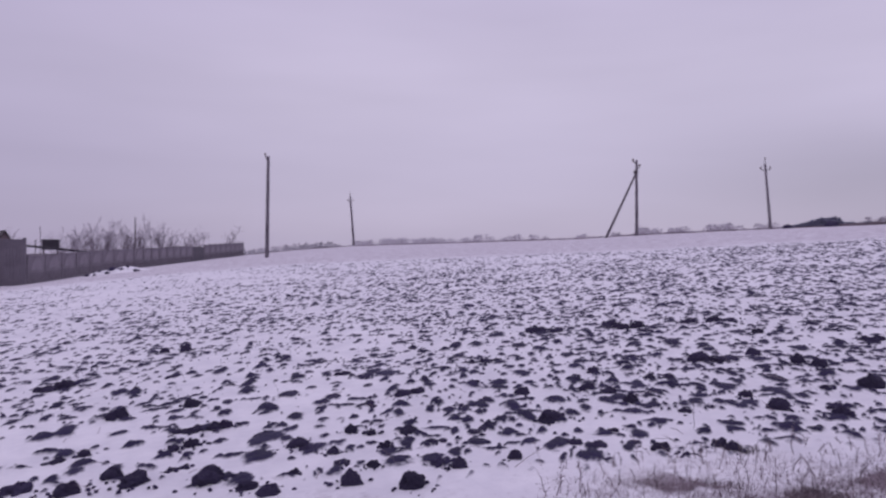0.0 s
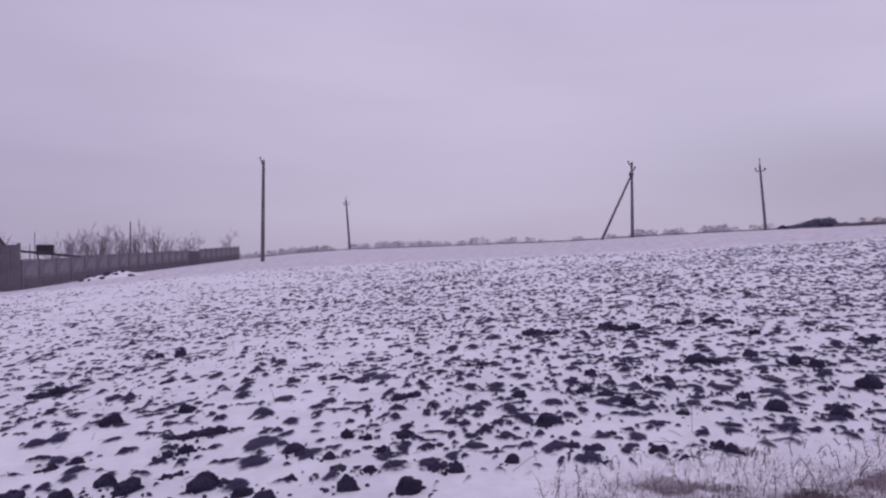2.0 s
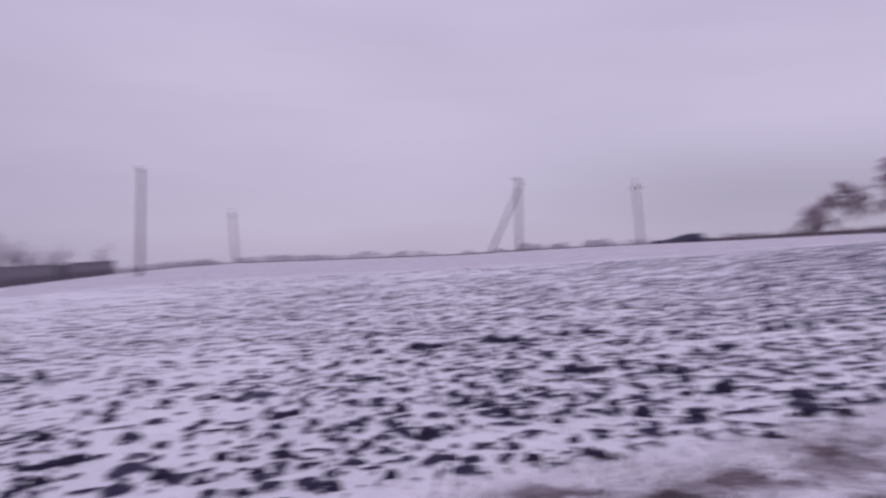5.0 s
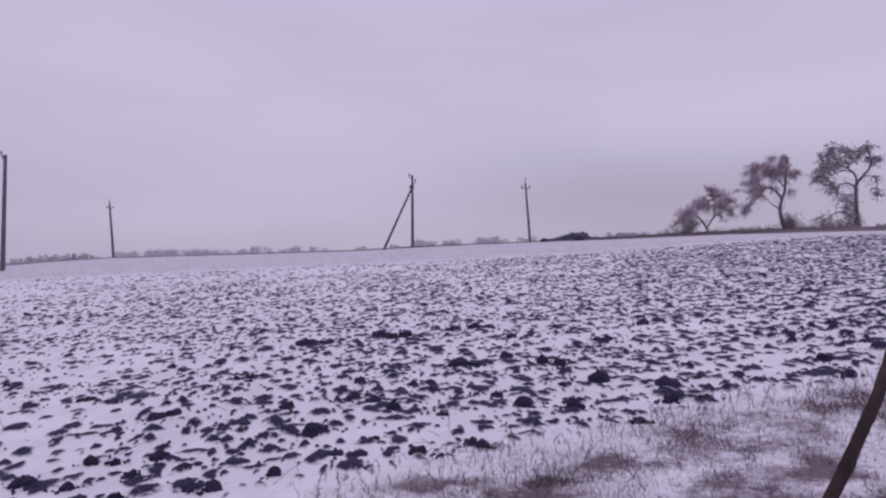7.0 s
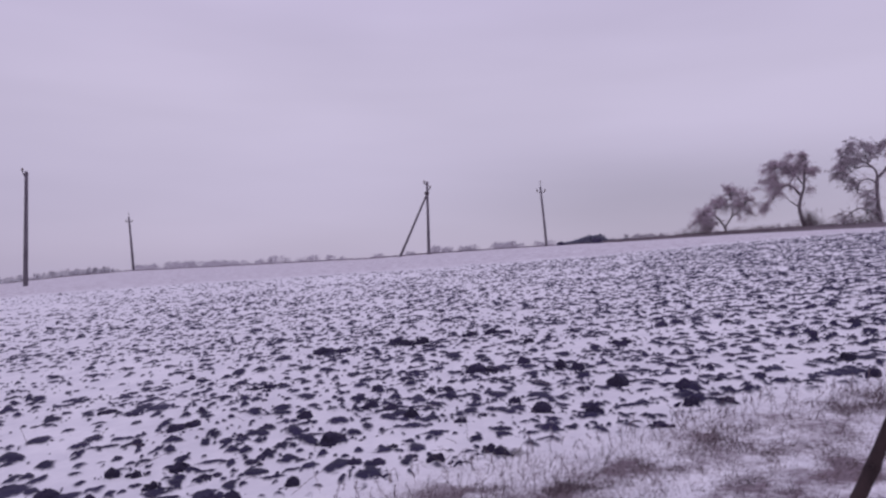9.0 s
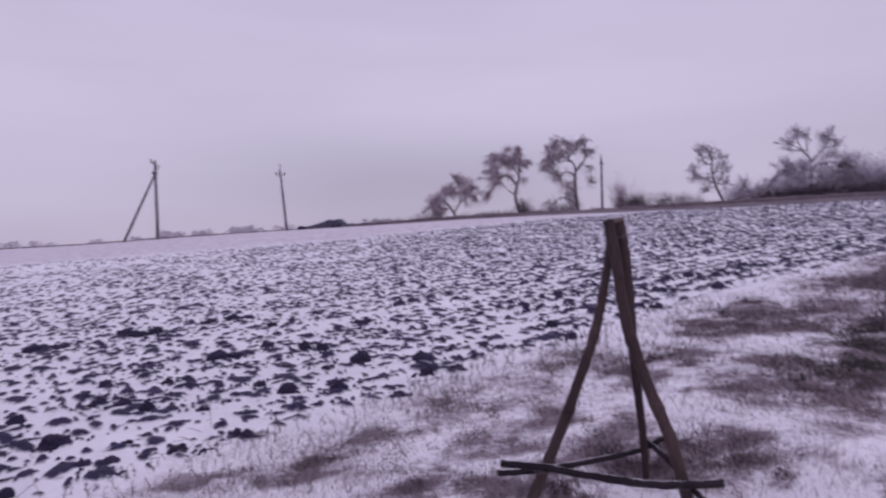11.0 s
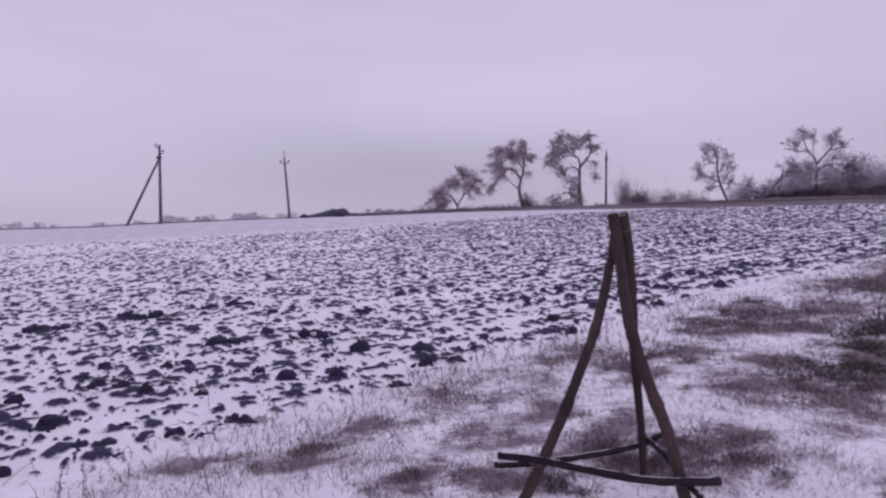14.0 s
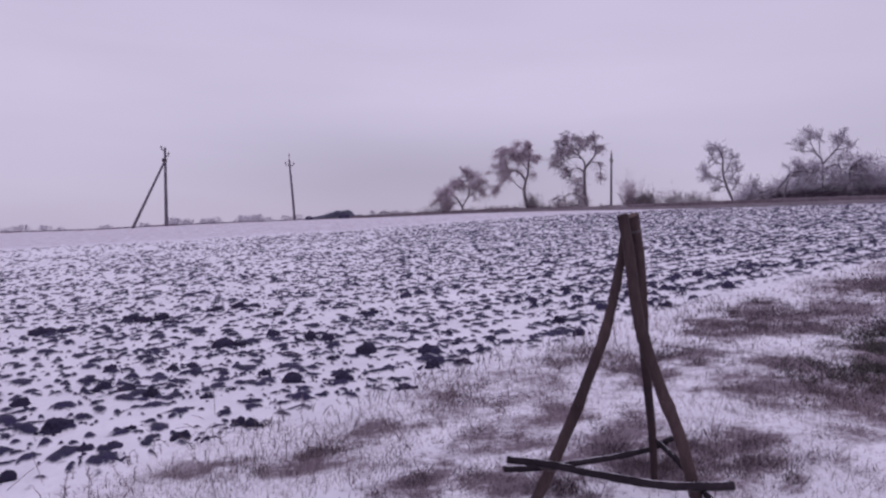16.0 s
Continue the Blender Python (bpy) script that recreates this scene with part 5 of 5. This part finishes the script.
# ---- village side: fence, yard and orchard ----
def fence_panel_mesh(length, height):
    """A cast concrete panel: an arched upper slab over a ribbed lower one."""
    up, low = Build(), Build()
    h1 = height * 0.42
    low.box((0, 0, 0), length, 0.045, h1, 0.006)
    n = 9
    for i in range(n):
        low.box(((i + 0.5) / n * length - length / 2, -0.035, 0.04), 0.07, 0.03, h1 - 0.08, 0.008)
    up.box((0, 0, h1 + 0.006), length, 0.045, height - h1 - 0.006, 0.012)
    pts = [(-length * 0.36, h1 + 0.12), (-length * 0.30, h1 + 0.42), (-length * 0.12, height - 0.16), (0, height - 0.10), (length * 0.12, height - 0.16), (length * 0.30, h1 + 0.42), (length * 0.36, h1 + 0.12)]
    arch = Build()
    n = len(pts)
    arch.add([(x, -0.045, z) for x, z in pts] + [(x, -0.02, z) for x, z in pts],
             [tuple(range(n))] + [(i, i + n, (i + 1) % n + n, (i + 1) % n) for i in range(n)])
    return low, up, arch


def build_fence(p0, p1, height, label):
    p0, p1 = Vector(p0), Vector(p1)
    d = p1 - p0
    n = round(d.length / 2.05)
    turn = math.atan2(d.y, d.x)
    f = thing("concrete_fence", Matrix.Translation((p0.x, p0.y, gz(p0.x, p0.y))), label, "fence", "yard fences")
    low, up, arch = fence_panel_mesh(d.length / n - 0.1, height)
    low_me, up_me, arch_me = low.mesh("lower_slab", CONCRETE_DARK), up.mesh("upper_slab", CONCRETE_DARK), arch.mesh("arch_relief", PALE_RELIEF)
    post = Build()
    post.box((0, 0, -0.3), 0.13, 0.13, height + 0.36, 0.03)
    post_me = post.mesh("post", CONCRETE_DARK)
    inv = f.matrix_world.inverted()
    rng = random.Random(4)
    for i in range(n + 1):
        q = p0 + d * (i / n)
        ob = new("post", post_me)
        ob.parent = f
        ob.matrix_local = inv @ Matrix.Translation((q.x, q.y, gz(q.x, q.y) - 0.02)) @ Matrix.Rotation(turn, 4, "Z")
        if i < n:
            q = p0 + d * ((i + 0.5) / n)
            tilt = Matrix.Rotation(rng.gauss(0, 0.012), 4, "X")
            for name, me in (("lower_slab", low_me), ("upper_slab", up_me)):
                ob = new(name, me)
                ob.parent = f
                ob.matrix_local = inv @ Matrix.Translation((q.x, q.y, gz(q.x, q.y) - 0.05)) @ Matrix.Rotation(turn, 4, "Z") @ tilt
            new("arch_relief", arch_me).parent = ob


def build_yard():
    build_fence((-32.6, 30.6), (-43.57, 60.6), 1.62, "grey cast concrete panel fence with arched panels")
    # return joining the two fence lengths; its shaded side is painted as dark panels
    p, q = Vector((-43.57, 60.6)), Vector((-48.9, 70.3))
    side = thing("fence_return", Matrix.Translation((p.x, p.y, gz(p.x, p.y))), "return of the fence between two lengths, its shade put into the colour", "gate")
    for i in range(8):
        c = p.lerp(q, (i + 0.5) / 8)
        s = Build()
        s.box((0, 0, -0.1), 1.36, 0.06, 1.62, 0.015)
        ob = part("sheet", s, SHADED_RETURN, side)
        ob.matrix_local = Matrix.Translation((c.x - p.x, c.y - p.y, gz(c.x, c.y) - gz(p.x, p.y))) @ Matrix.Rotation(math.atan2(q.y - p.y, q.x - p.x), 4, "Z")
    build_fence((-48.9, 70.3), (-53.3, 85.8), 1.84, "grey concrete fence further along the snowy slope")
    # dark sheet-metal gate and wall at the fence's near end
    x, y = -32.9, 29.9
    g = thing("yard_gate", Matrix.Translation((x, y, gz(x, y))) @ Matrix.Rotation(radians(32), 4, "Z"), "dark grey sheet-metal gate taller than the fence", "gate")
    for i in range(7):
        b = Build()
        b.box((i * 0.16 - 0.5, 0, 0), 0.15, 0.05, 2.55, 0.01)
        part("sheet", b, SHEET_METAL, g)
    for sx in (-0.66, 0.6):
        b = Build()
        b.box((sx, 0.02, -0.2), 0.16, 0.16, 2.85, 0.02)
        part("gate_post", b, SHEET_METAL, g)
    x, y = -34.4, 29.0
    w = thing("yard_wall", Matrix.Translation((x, y, gz(x, y))) @ Matrix.Rotation(radians(32), 4, "Z"), "stained grey yard wall of concrete slabs", "wall")
    for i in range(3):
        b = Build()
        b.box((i * -1.32 + 0.15, 0, -0.1), 1.3, 0.12, 1.75, 0.02)
        part("slab", b, SHEET_METAL, w)
    # house gable behind the wall
    x, y = bearing(-48.15, 64)
    z = gz(x, y)
    h = thing("house", Matrix.Translation((x, y, z)) @ Matrix.Rotation(radians(52), 4, "Z") @ Matrix.Diagonal((0.46, 0.8, 0.855, 1)), "small gabled house with buff walls and dark roof", "house")
    b = Build()
    b.add([(-2.2, 0, 0), (2.2, 0, 0), (2.2, 0, 2.6), (0, 0, 4.5), (-2.2, 0, 2.6), (-2.2, 7, 0), (2.2, 7, 0), (2.2, 7, 2.6), (0, 7, 4.5), (-2.2, 7, 2.6)],
          [(0, 1, 2, 3, 4), (9, 8, 7, 6, 5), (1, 6, 7, 2), (5, 0, 4, 9), (0, 5, 6, 1)])
    part("wall", b, BRICK_WALL, h)
    b = Build()
    for s in (-1, 1):
        b.add([(0, -0.3, 4.72), (0, 7.3, 4.72), (s * 2.6, 7.3, 2.42), (s * 2.6, -0.3, 2.42), (0, -0.3, 4.58), (0, 7.3, 4.58), (s * 2.6, 7.3, 2.30), (s * 2.6, -0.3, 2.30)],
              [(0, 1, 2, 3), (7, 6, 5, 4), (0, 3, 7, 4), (1, 5, 6, 2), (3, 2, 6, 7)])
    part("roof", b, ROOF, h)
    b = Build()
    b.box((0, -0.03, 2.9), 0.6, 0.06, 0.6, 0.01)
    part("window", b, TARPAPER, h)
    # low shed roof and a dark tank on legs
    x, y = bearing(-44.6, 60)
    s = thing("shed", Matrix.Translation((x, y, gz(x, y))) @ Matrix.Rotation(radians(44), 4, "Z"), "low dark-roofed shed behind the fence", "shed")
    b = Build()
    b.box((0, 0, 0), 4.6, 2.5, 1.75, 0.02)
    part("wall", b, CONCRETE, s)
    b = Build()
    b.add([(-2.6, -1.5, 2.45), (2.6, -1.5, 1.85), (2.6, 1.5, 1.85), (-2.6, 1.5, 2.45), (-2.6, -1.5, 2.3), (2.6, -1.5, 1.7), (2.6, 1.5, 1.7), (-2.6, 1.5, 2.3)],
          [(0, 1, 2, 3), (7, 6, 5, 4), (0, 4, 5, 1), (1, 5, 6, 2), (2, 6, 7, 3), (3, 7, 4, 0)])
    part("roof", b, TARPAPER, s)
    x, y = bearing(-45.35, 64)
    k = thing("water_tank", Matrix.Translation((x, y, gz(x, y))) @ Matrix.Rotation(radians(44), 4, "Z"), "dark box tank on a thin stand above the yard", "tank")
    b = Build()
    b.box((0, 0, 2.25), 1.25, 1.0, 0.83, 0.04)
    part("tank", b, TARPAPER, k)
    for sx in (-0.75, 0.75):
        for sy in (-0.5, 0.5):
            b = Build()
            b.box((sx * 0.68, sy * 0.8, 0), 0.09, 0.09, 2.26)
            part("leg", b, STEEL, k)
    # thin posts in the yard
    for az, r, hgt, rad in ((-39.75, 78, 5.3, 0.075), (-46.0, 66, 4.3, 0.035), (-46.3, 60, 3.0, 0.04)):
        x, y = bearing(az, r)
        b = Build()
        b.tube([(0, 0, -0.1), (0, 0, hgt * 0.5), (0.02, 0, hgt)], [rad, rad * 0.9, rad * 0.75], 7)
        ob = part("yard_post", b, STEEL)
        ob.location = (x, y, gz(x, y))
        tagged(ob, "thin dark post standing in the yard", "post", "yard posts")
    # orchard
    spots = [(-47.4, 70, 4.2), (-44.9, 76, 4.6), (-43.7, 78, 5.0), (-43.0, 72, 5.2), (-42.3, 80, 5.2), (-41.6, 74, 5.0), (-40.9, 82, 5.2), (-40.3, 76, 5.3),
             (-39.4, 80, 5.0), (-38.7, 84, 4.8), (-38.0, 82, 4.6), (-37.3, 86, 4.5)]
    for i, (az, r, h) in enumerate(spots):
        orchard_tree(az, r, h * 0.95, 200 + i)
    for i, (az, r, h) in enumerate([(-36.6, 108, 5.4), (-35.9, 106, 5.8), (-35.2, 110, 5.4), (-33.0, 114, 4.9), (-32.6, 115, 4.6)]):
        bare_tree(az, r, h, 230 + i, "small bare round-crowned tree beyond the fence", 0.8, 0.8, "far orchard trees", 4, FAR_HAZED)
    # snowed-over spoil heap with clods on it at the fence's foot
    x, y = bearing(-40.9, 49)
    bm = bmesh.new()
    bmesh.ops.create_icosphere(bm, subdivisions=4, radius=0.5)
    cs, sn, z0 = math.cos(radians(38)), math.sin(radians(38)), gz(x, y)

    def heap_top(px, py):
        """Height of the heap's snow over its own middle, lying on the slope."""
        rho = min(1.0, (px / 2.3) ** 2 + (py / 1.4) ** 2)
        lie = gz(x + cs * px - sn * py, y + sn * px + cs * py) - z0
        return lie + 0.34 * (1 - rho) ** 1.5 * (1 + 0.5 * noise.noise(Vector((px, py, 0)) * 0.9)) - 0.03 * rho

    for q in bm.verts:
        px, py = q.co.x * 4.8, q.co.y * 3.0
        q.co = Vector((px, py, heap_top(px, py) + (0 if q.co.z >= 0 else -0.15)))
    me = bpy.data.meshes.new("mound")
    bm.to_mesh(me)
    bm.free()
    me.materials.append(SNOW)
    me.polygons.foreach_set("use_smooth", [True] * len(me.polygons))
    heap = thing("spoil_heap", Matrix.Translation((x, y, gz(x, y) - 0.01)) @ Matrix.Rotation(radians(38), 4, "Z"), "low snowed-over spoil heap with dark clods on top", "heap")
    ob = new("mound", me)
    ob.parent = heap
    rng = random.Random(3)
    v, f = clod_shape(3, 1)
    me = bpy.data.meshes.new("clod")
    me.from_pydata([tuple(p) for p in v], [], [tuple(q) for q in f])
    me.materials.append(CLOD_ONE)
    for _ in range(18):
        px, py = rng.gauss(-0.3, 0.8), rng.gauss(-0.25, 0.4)
        hgt = heap_top(px, py)
        w = rng.uniform(0.15, 0.48)
        ob = new("clod", me)
        ob.parent = heap
        ob.matrix_local = Matrix.Translation((px, py, hgt - 0.03)) @ Matrix.Rotation(rng.uniform(0, 6), 4, "Z") @ Matrix.Diagonal((w, w * 0.7, w * 0.45, 1))


# ---- verge: grass, tufts and weeds ----
def blades(name, count, region, mat, label, h0, h1, width, seed, lean=0.35, thr=0.5, scale=1.6):
    """Standing grass over the verge, thicker in patches."""
    rng = np.random.RandomState(seed)
    a0, a1, r0, r1 = region
    n = count * 7
    az = np.radians(rng.uniform(a0, a1, n))
    r = r0 * (r1 / r0) ** rng.uniform(0, 1, n)
    x, y = r * np.sin(az), r * np.cos(az)
    d = near_edge(x) - y
    patch = fbm(x * scale, y * scale, seed, 4, 0.6)
    ok = (d + 0.25 * (fbm(x * 2, y * 2, 5, 3) - 0.5) > 0.08) & (patch + rng.normal(0, 0.035, n) > thr)
    x, y, r = x[ok][:count], y[ok][:count], r[ok][:count]
    n = len(x)
    z = ground_z(x, y) - 0.01
    h = rng.uniform(h0, h1, n) * (0.7 + 0.6 * rng.uniform(0, 1, n) ** 2)
    w = width * np.maximum(1, r / 6) * rng.uniform(0.7, 1.3, n)
    t = rng.uniform(0, 2 * np.pi, n)
    lx, ly = rng.normal(0, lean, n) * h, rng.normal(0, lean, n) * h
    cx, cy = np.cos(t) * w, np.sin(t) * w
    vs = np.stack([np.stack([x - cx, y - cy, z], 1), np.stack([x + cx, y + cy, z], 1),
                   np.stack([x + cx * 0.7 + lx * 0.4, y + cy * 0.7 + ly * 0.4, z + h * 0.6], 1), np.stack([x - cx * 0.7 + lx * 0.4, y - cy * 0.7 + ly * 0.4, z + h * 0.6], 1),
                   np.stack([x + lx + cx * 0.15, y + ly + cy * 0.15, z + h], 1), np.stack([x + lx - cx * 0.15, y + ly - cy * 0.15, z + h * 0.99], 1)], 1)
    k = 6 * np.arange(n)[:, None]
    quads = np.concatenate([k + [[0, 1, 2, 3]], k + [[3, 2, 4, 5]]])
    me = bpy.data.meshes.new(name)
    me.vertices.add(6 * n)
    me.vertices.foreach_set("co", vs.astype(np.float32).ravel())
    fill(me, quads, mat, smooth=False)
    return tagged(new(name, me), label, "grass", kind="stuff")


def build_verge():
    blades("dry_grass", 5200, (-22, 62, 3.4, 9), DRY_GRASS, "thin pale dead grass standing through the snow", 0.03, 0.085, 0.0014, 301, 0.6, 0.56, 1.3)
    blades("dry_grass", 2600, (20, 64, 5, 26), DRY_GRASS, "dead grass along the field's edge", 0.03, 0.09, 0.0024, 302, 0.45, 0.50, 1.0)
    blades("matted_grass", 4500, (-12, 62, 3.4, 9), TUFT_GRASS, "short dark dead grass in patches", 0.02, 0.06, 0.0018, 311, 0.6, 0.54, 1.2)
    blades("matted_grass", 2600, (30, 64, 6, 24), TUFT_GRASS, "short dark dead grass in patches", 0.03, 0.08, 0.0024, 312, 0.4, 0.53, 0.8)
    # mats of dead grass, each patch a tuft of its own
    rng = np.random.RandomState(77)
    kinds = [(MAUVE_MATS, TUFT_GRASS, "matted grey-brown dead grass in thin snow", 4600, 0.046), (DARK_MATS, MAT_DARK, "low dark tuft of matted grass in thin snow", 7000, 0.035),
             (GREEN_MATS, GREEN_GRASS, "grey-green matted grass in thin snow", 8500, 0.058), (BROWN_MATS, DRY_GRASS, "brown dead grass patch in thin snow", 4600, 0.042),
             (PALE_MATS, PALE_GRASS, "thin pale stalks of dead grass standing in snow", 1900, 0.052)]
    for mats, mat, label, thick, tall in kinds:
        for tx, ty, w, d in mats:
            r = math.hypot(tx, ty)
            n = int(min(9000, thick * 15 * w * d * min(1, 4.6 / r)))
            across, along = rng.uniform(-2.1, 2.1, n) * w, rng.uniform(-2.1, 2.1, n) * d
            ox, oy = across * ty / r + along * tx / r, -across * tx / r + along * ty / r
            share = mat_share(tx + ox, ty + oy, [(tx, ty, w, d)]) * np.clip(0.2 + 1.6 * fbm((tx + ox) / 0.26, (ty + oy) / 0.14, 47, 3), 0, 1.25) * (0.35 + 1.3 * np.clip((fbm((tx + ox) / 0.13, (ty + oy) / 0.13, 43, 2) - 0.38) * 3.2, 0, 1))
            keep = share > rng.uniform(0.04, 1.1, n)
            ox, oy, share = ox[keep], oy[keep], share[keep]
            zz = ground_z(tx + ox, ty + oy) - gz(tx, ty) - 0.008
            hh = tall * rng.uniform(0.35, 1.25, len(ox)) * (0.6 + 0.4 * np.minimum(share, 1)) * (1 + 0.9 * (rng.uniform(0, 1, len(ox)) > 0.93))
            ww = 0.0027 * max(1, r / 4.6)
            b = Build()
            for k in range(len(ox)):
                lx, ly, t = rng.normal(0, 0.55) * hh[k], rng.normal(0, 0.55) * hh[k], rng.uniform(0, 3.14)
                cx, cy = math.cos(t) * ww, math.sin(t) * ww
                b.add([(ox[k] - cx, oy[k] - cy, zz[k]), (ox[k] + cx, oy[k] + cy, zz[k]), (ox[k] + lx, oy[k] + ly, zz[k] + hh[k])], [(0, 1, 2)])
            ob = part("grass_tuft", b, mat)
            ob.location = (tx, ty, gz(tx, ty))
            tagged(ob, label, "grass tuft", "grass tufts", "stuff")
    # taller dead weeds with side shoots
    rng, b = random.Random(17), Build()
    for _ in range(330):
        x0 = rng.uniform(-0.6, 6.5)
        y0 = float(near_edge(x0)) - abs(rng.gauss(0, 0.45)) + 0.12
        if math.hypot(x0, y0) < 3.6 or (1.4 < x0 < 2.6 and y0 < 3.2):
            continue
        z, h = gz(x0, y0) - 0.01, rng.uniform(0.05, 0.10) + 0.10 * rng.random() ** 3
        p, d = Vector((x0, y0, z)), Vector((rng.gauss(0, 0.2), rng.gauss(0, 0.2), 1)).normalized()
        pts = [p]
        for _ in range(4):
            d = (d + Vector((rng.gauss(0, 0.16), rng.gauss(0, 0.16), 0))).normalized()
            pts.append(pts[-1] + d * h / 4)
        b.tube(pts, [0.0036, 0.0032, 0.0028, 0.0022, 0.0014], 3, cap=False)
        for q in pts[1:]:
            for _ in range(rng.randint(0, 3)):
                e = Vector((rng.gauss(0, 1), rng.gauss(0, 1), 0.6)).normalized() * h * rng.uniform(0.12, 0.3)
                b.tube([q, q + e * 0.6 + Vector((0, 0, 0.005)), q + e], [0.0014, 0.0012, 0.002], 3, cap=False)
    tagged(part("dead_weeds", b, TUFT_GRASS), "brittle dead weeds at the edge of the ploughing", "weeds", kind="stuff")
    # sapling clump on the verge
    br = Branches(400)
    br.least = 0.0035
    for i in range(5):
        p = Vector((br.rng.gauss(0, 0.035), br.rng.gauss(0, 0.06), 0))
        top = p + Vector((br.rng.gauss(0, 0.07), br.rng.gauss(0, 0.07), br.rng.uniform(0.22, 0.5)))
        line = br.limb([p, p.lerp(top, 0.5) + Vector((br.rng.gauss(0, 0.012), br.rng.gauss(0, 0.012), 0)), top], 0.009, 0.003, 5)
        for q in line[2:]:
            br.twig(q, Vector((br.rng.gauss(0, 0.6), br.rng.gauss(0, 0.6), 1)), br.rng.uniform(0.05, 0.14), 0.004, 0.0)
    for _ in range(420):
        br.twig((br.rng.gauss(0, 0.13), br.rng.gauss(0, 0.16), 0), Vector((br.rng.gauss(0, 0.7), br.rng.gauss(0, 0.7), 0.8)), br.rng.uniform(0.1, 0.25), 0.004, 0.05)
    x, y = SAPLING
    t = thing("sapling_clump", Matrix.Translation((x, y, gz(x, y) - 0.02)), "clump of thin dark saplings in dead grass", "saplings")
    tagged(part("stem", br.wood, BARK, t), kind="stuff")
    tagged(part("crown", br.twigs, TUFT_GRASS, t), kind="stuff")


SAPLING = (6.71, 4.57)
build_trees()
build_bank()
build_distance()
build_poles()
build_yard()
build_tripod()
build_verge()
soil = build_soil()
build_clods(soil)
build_straw()
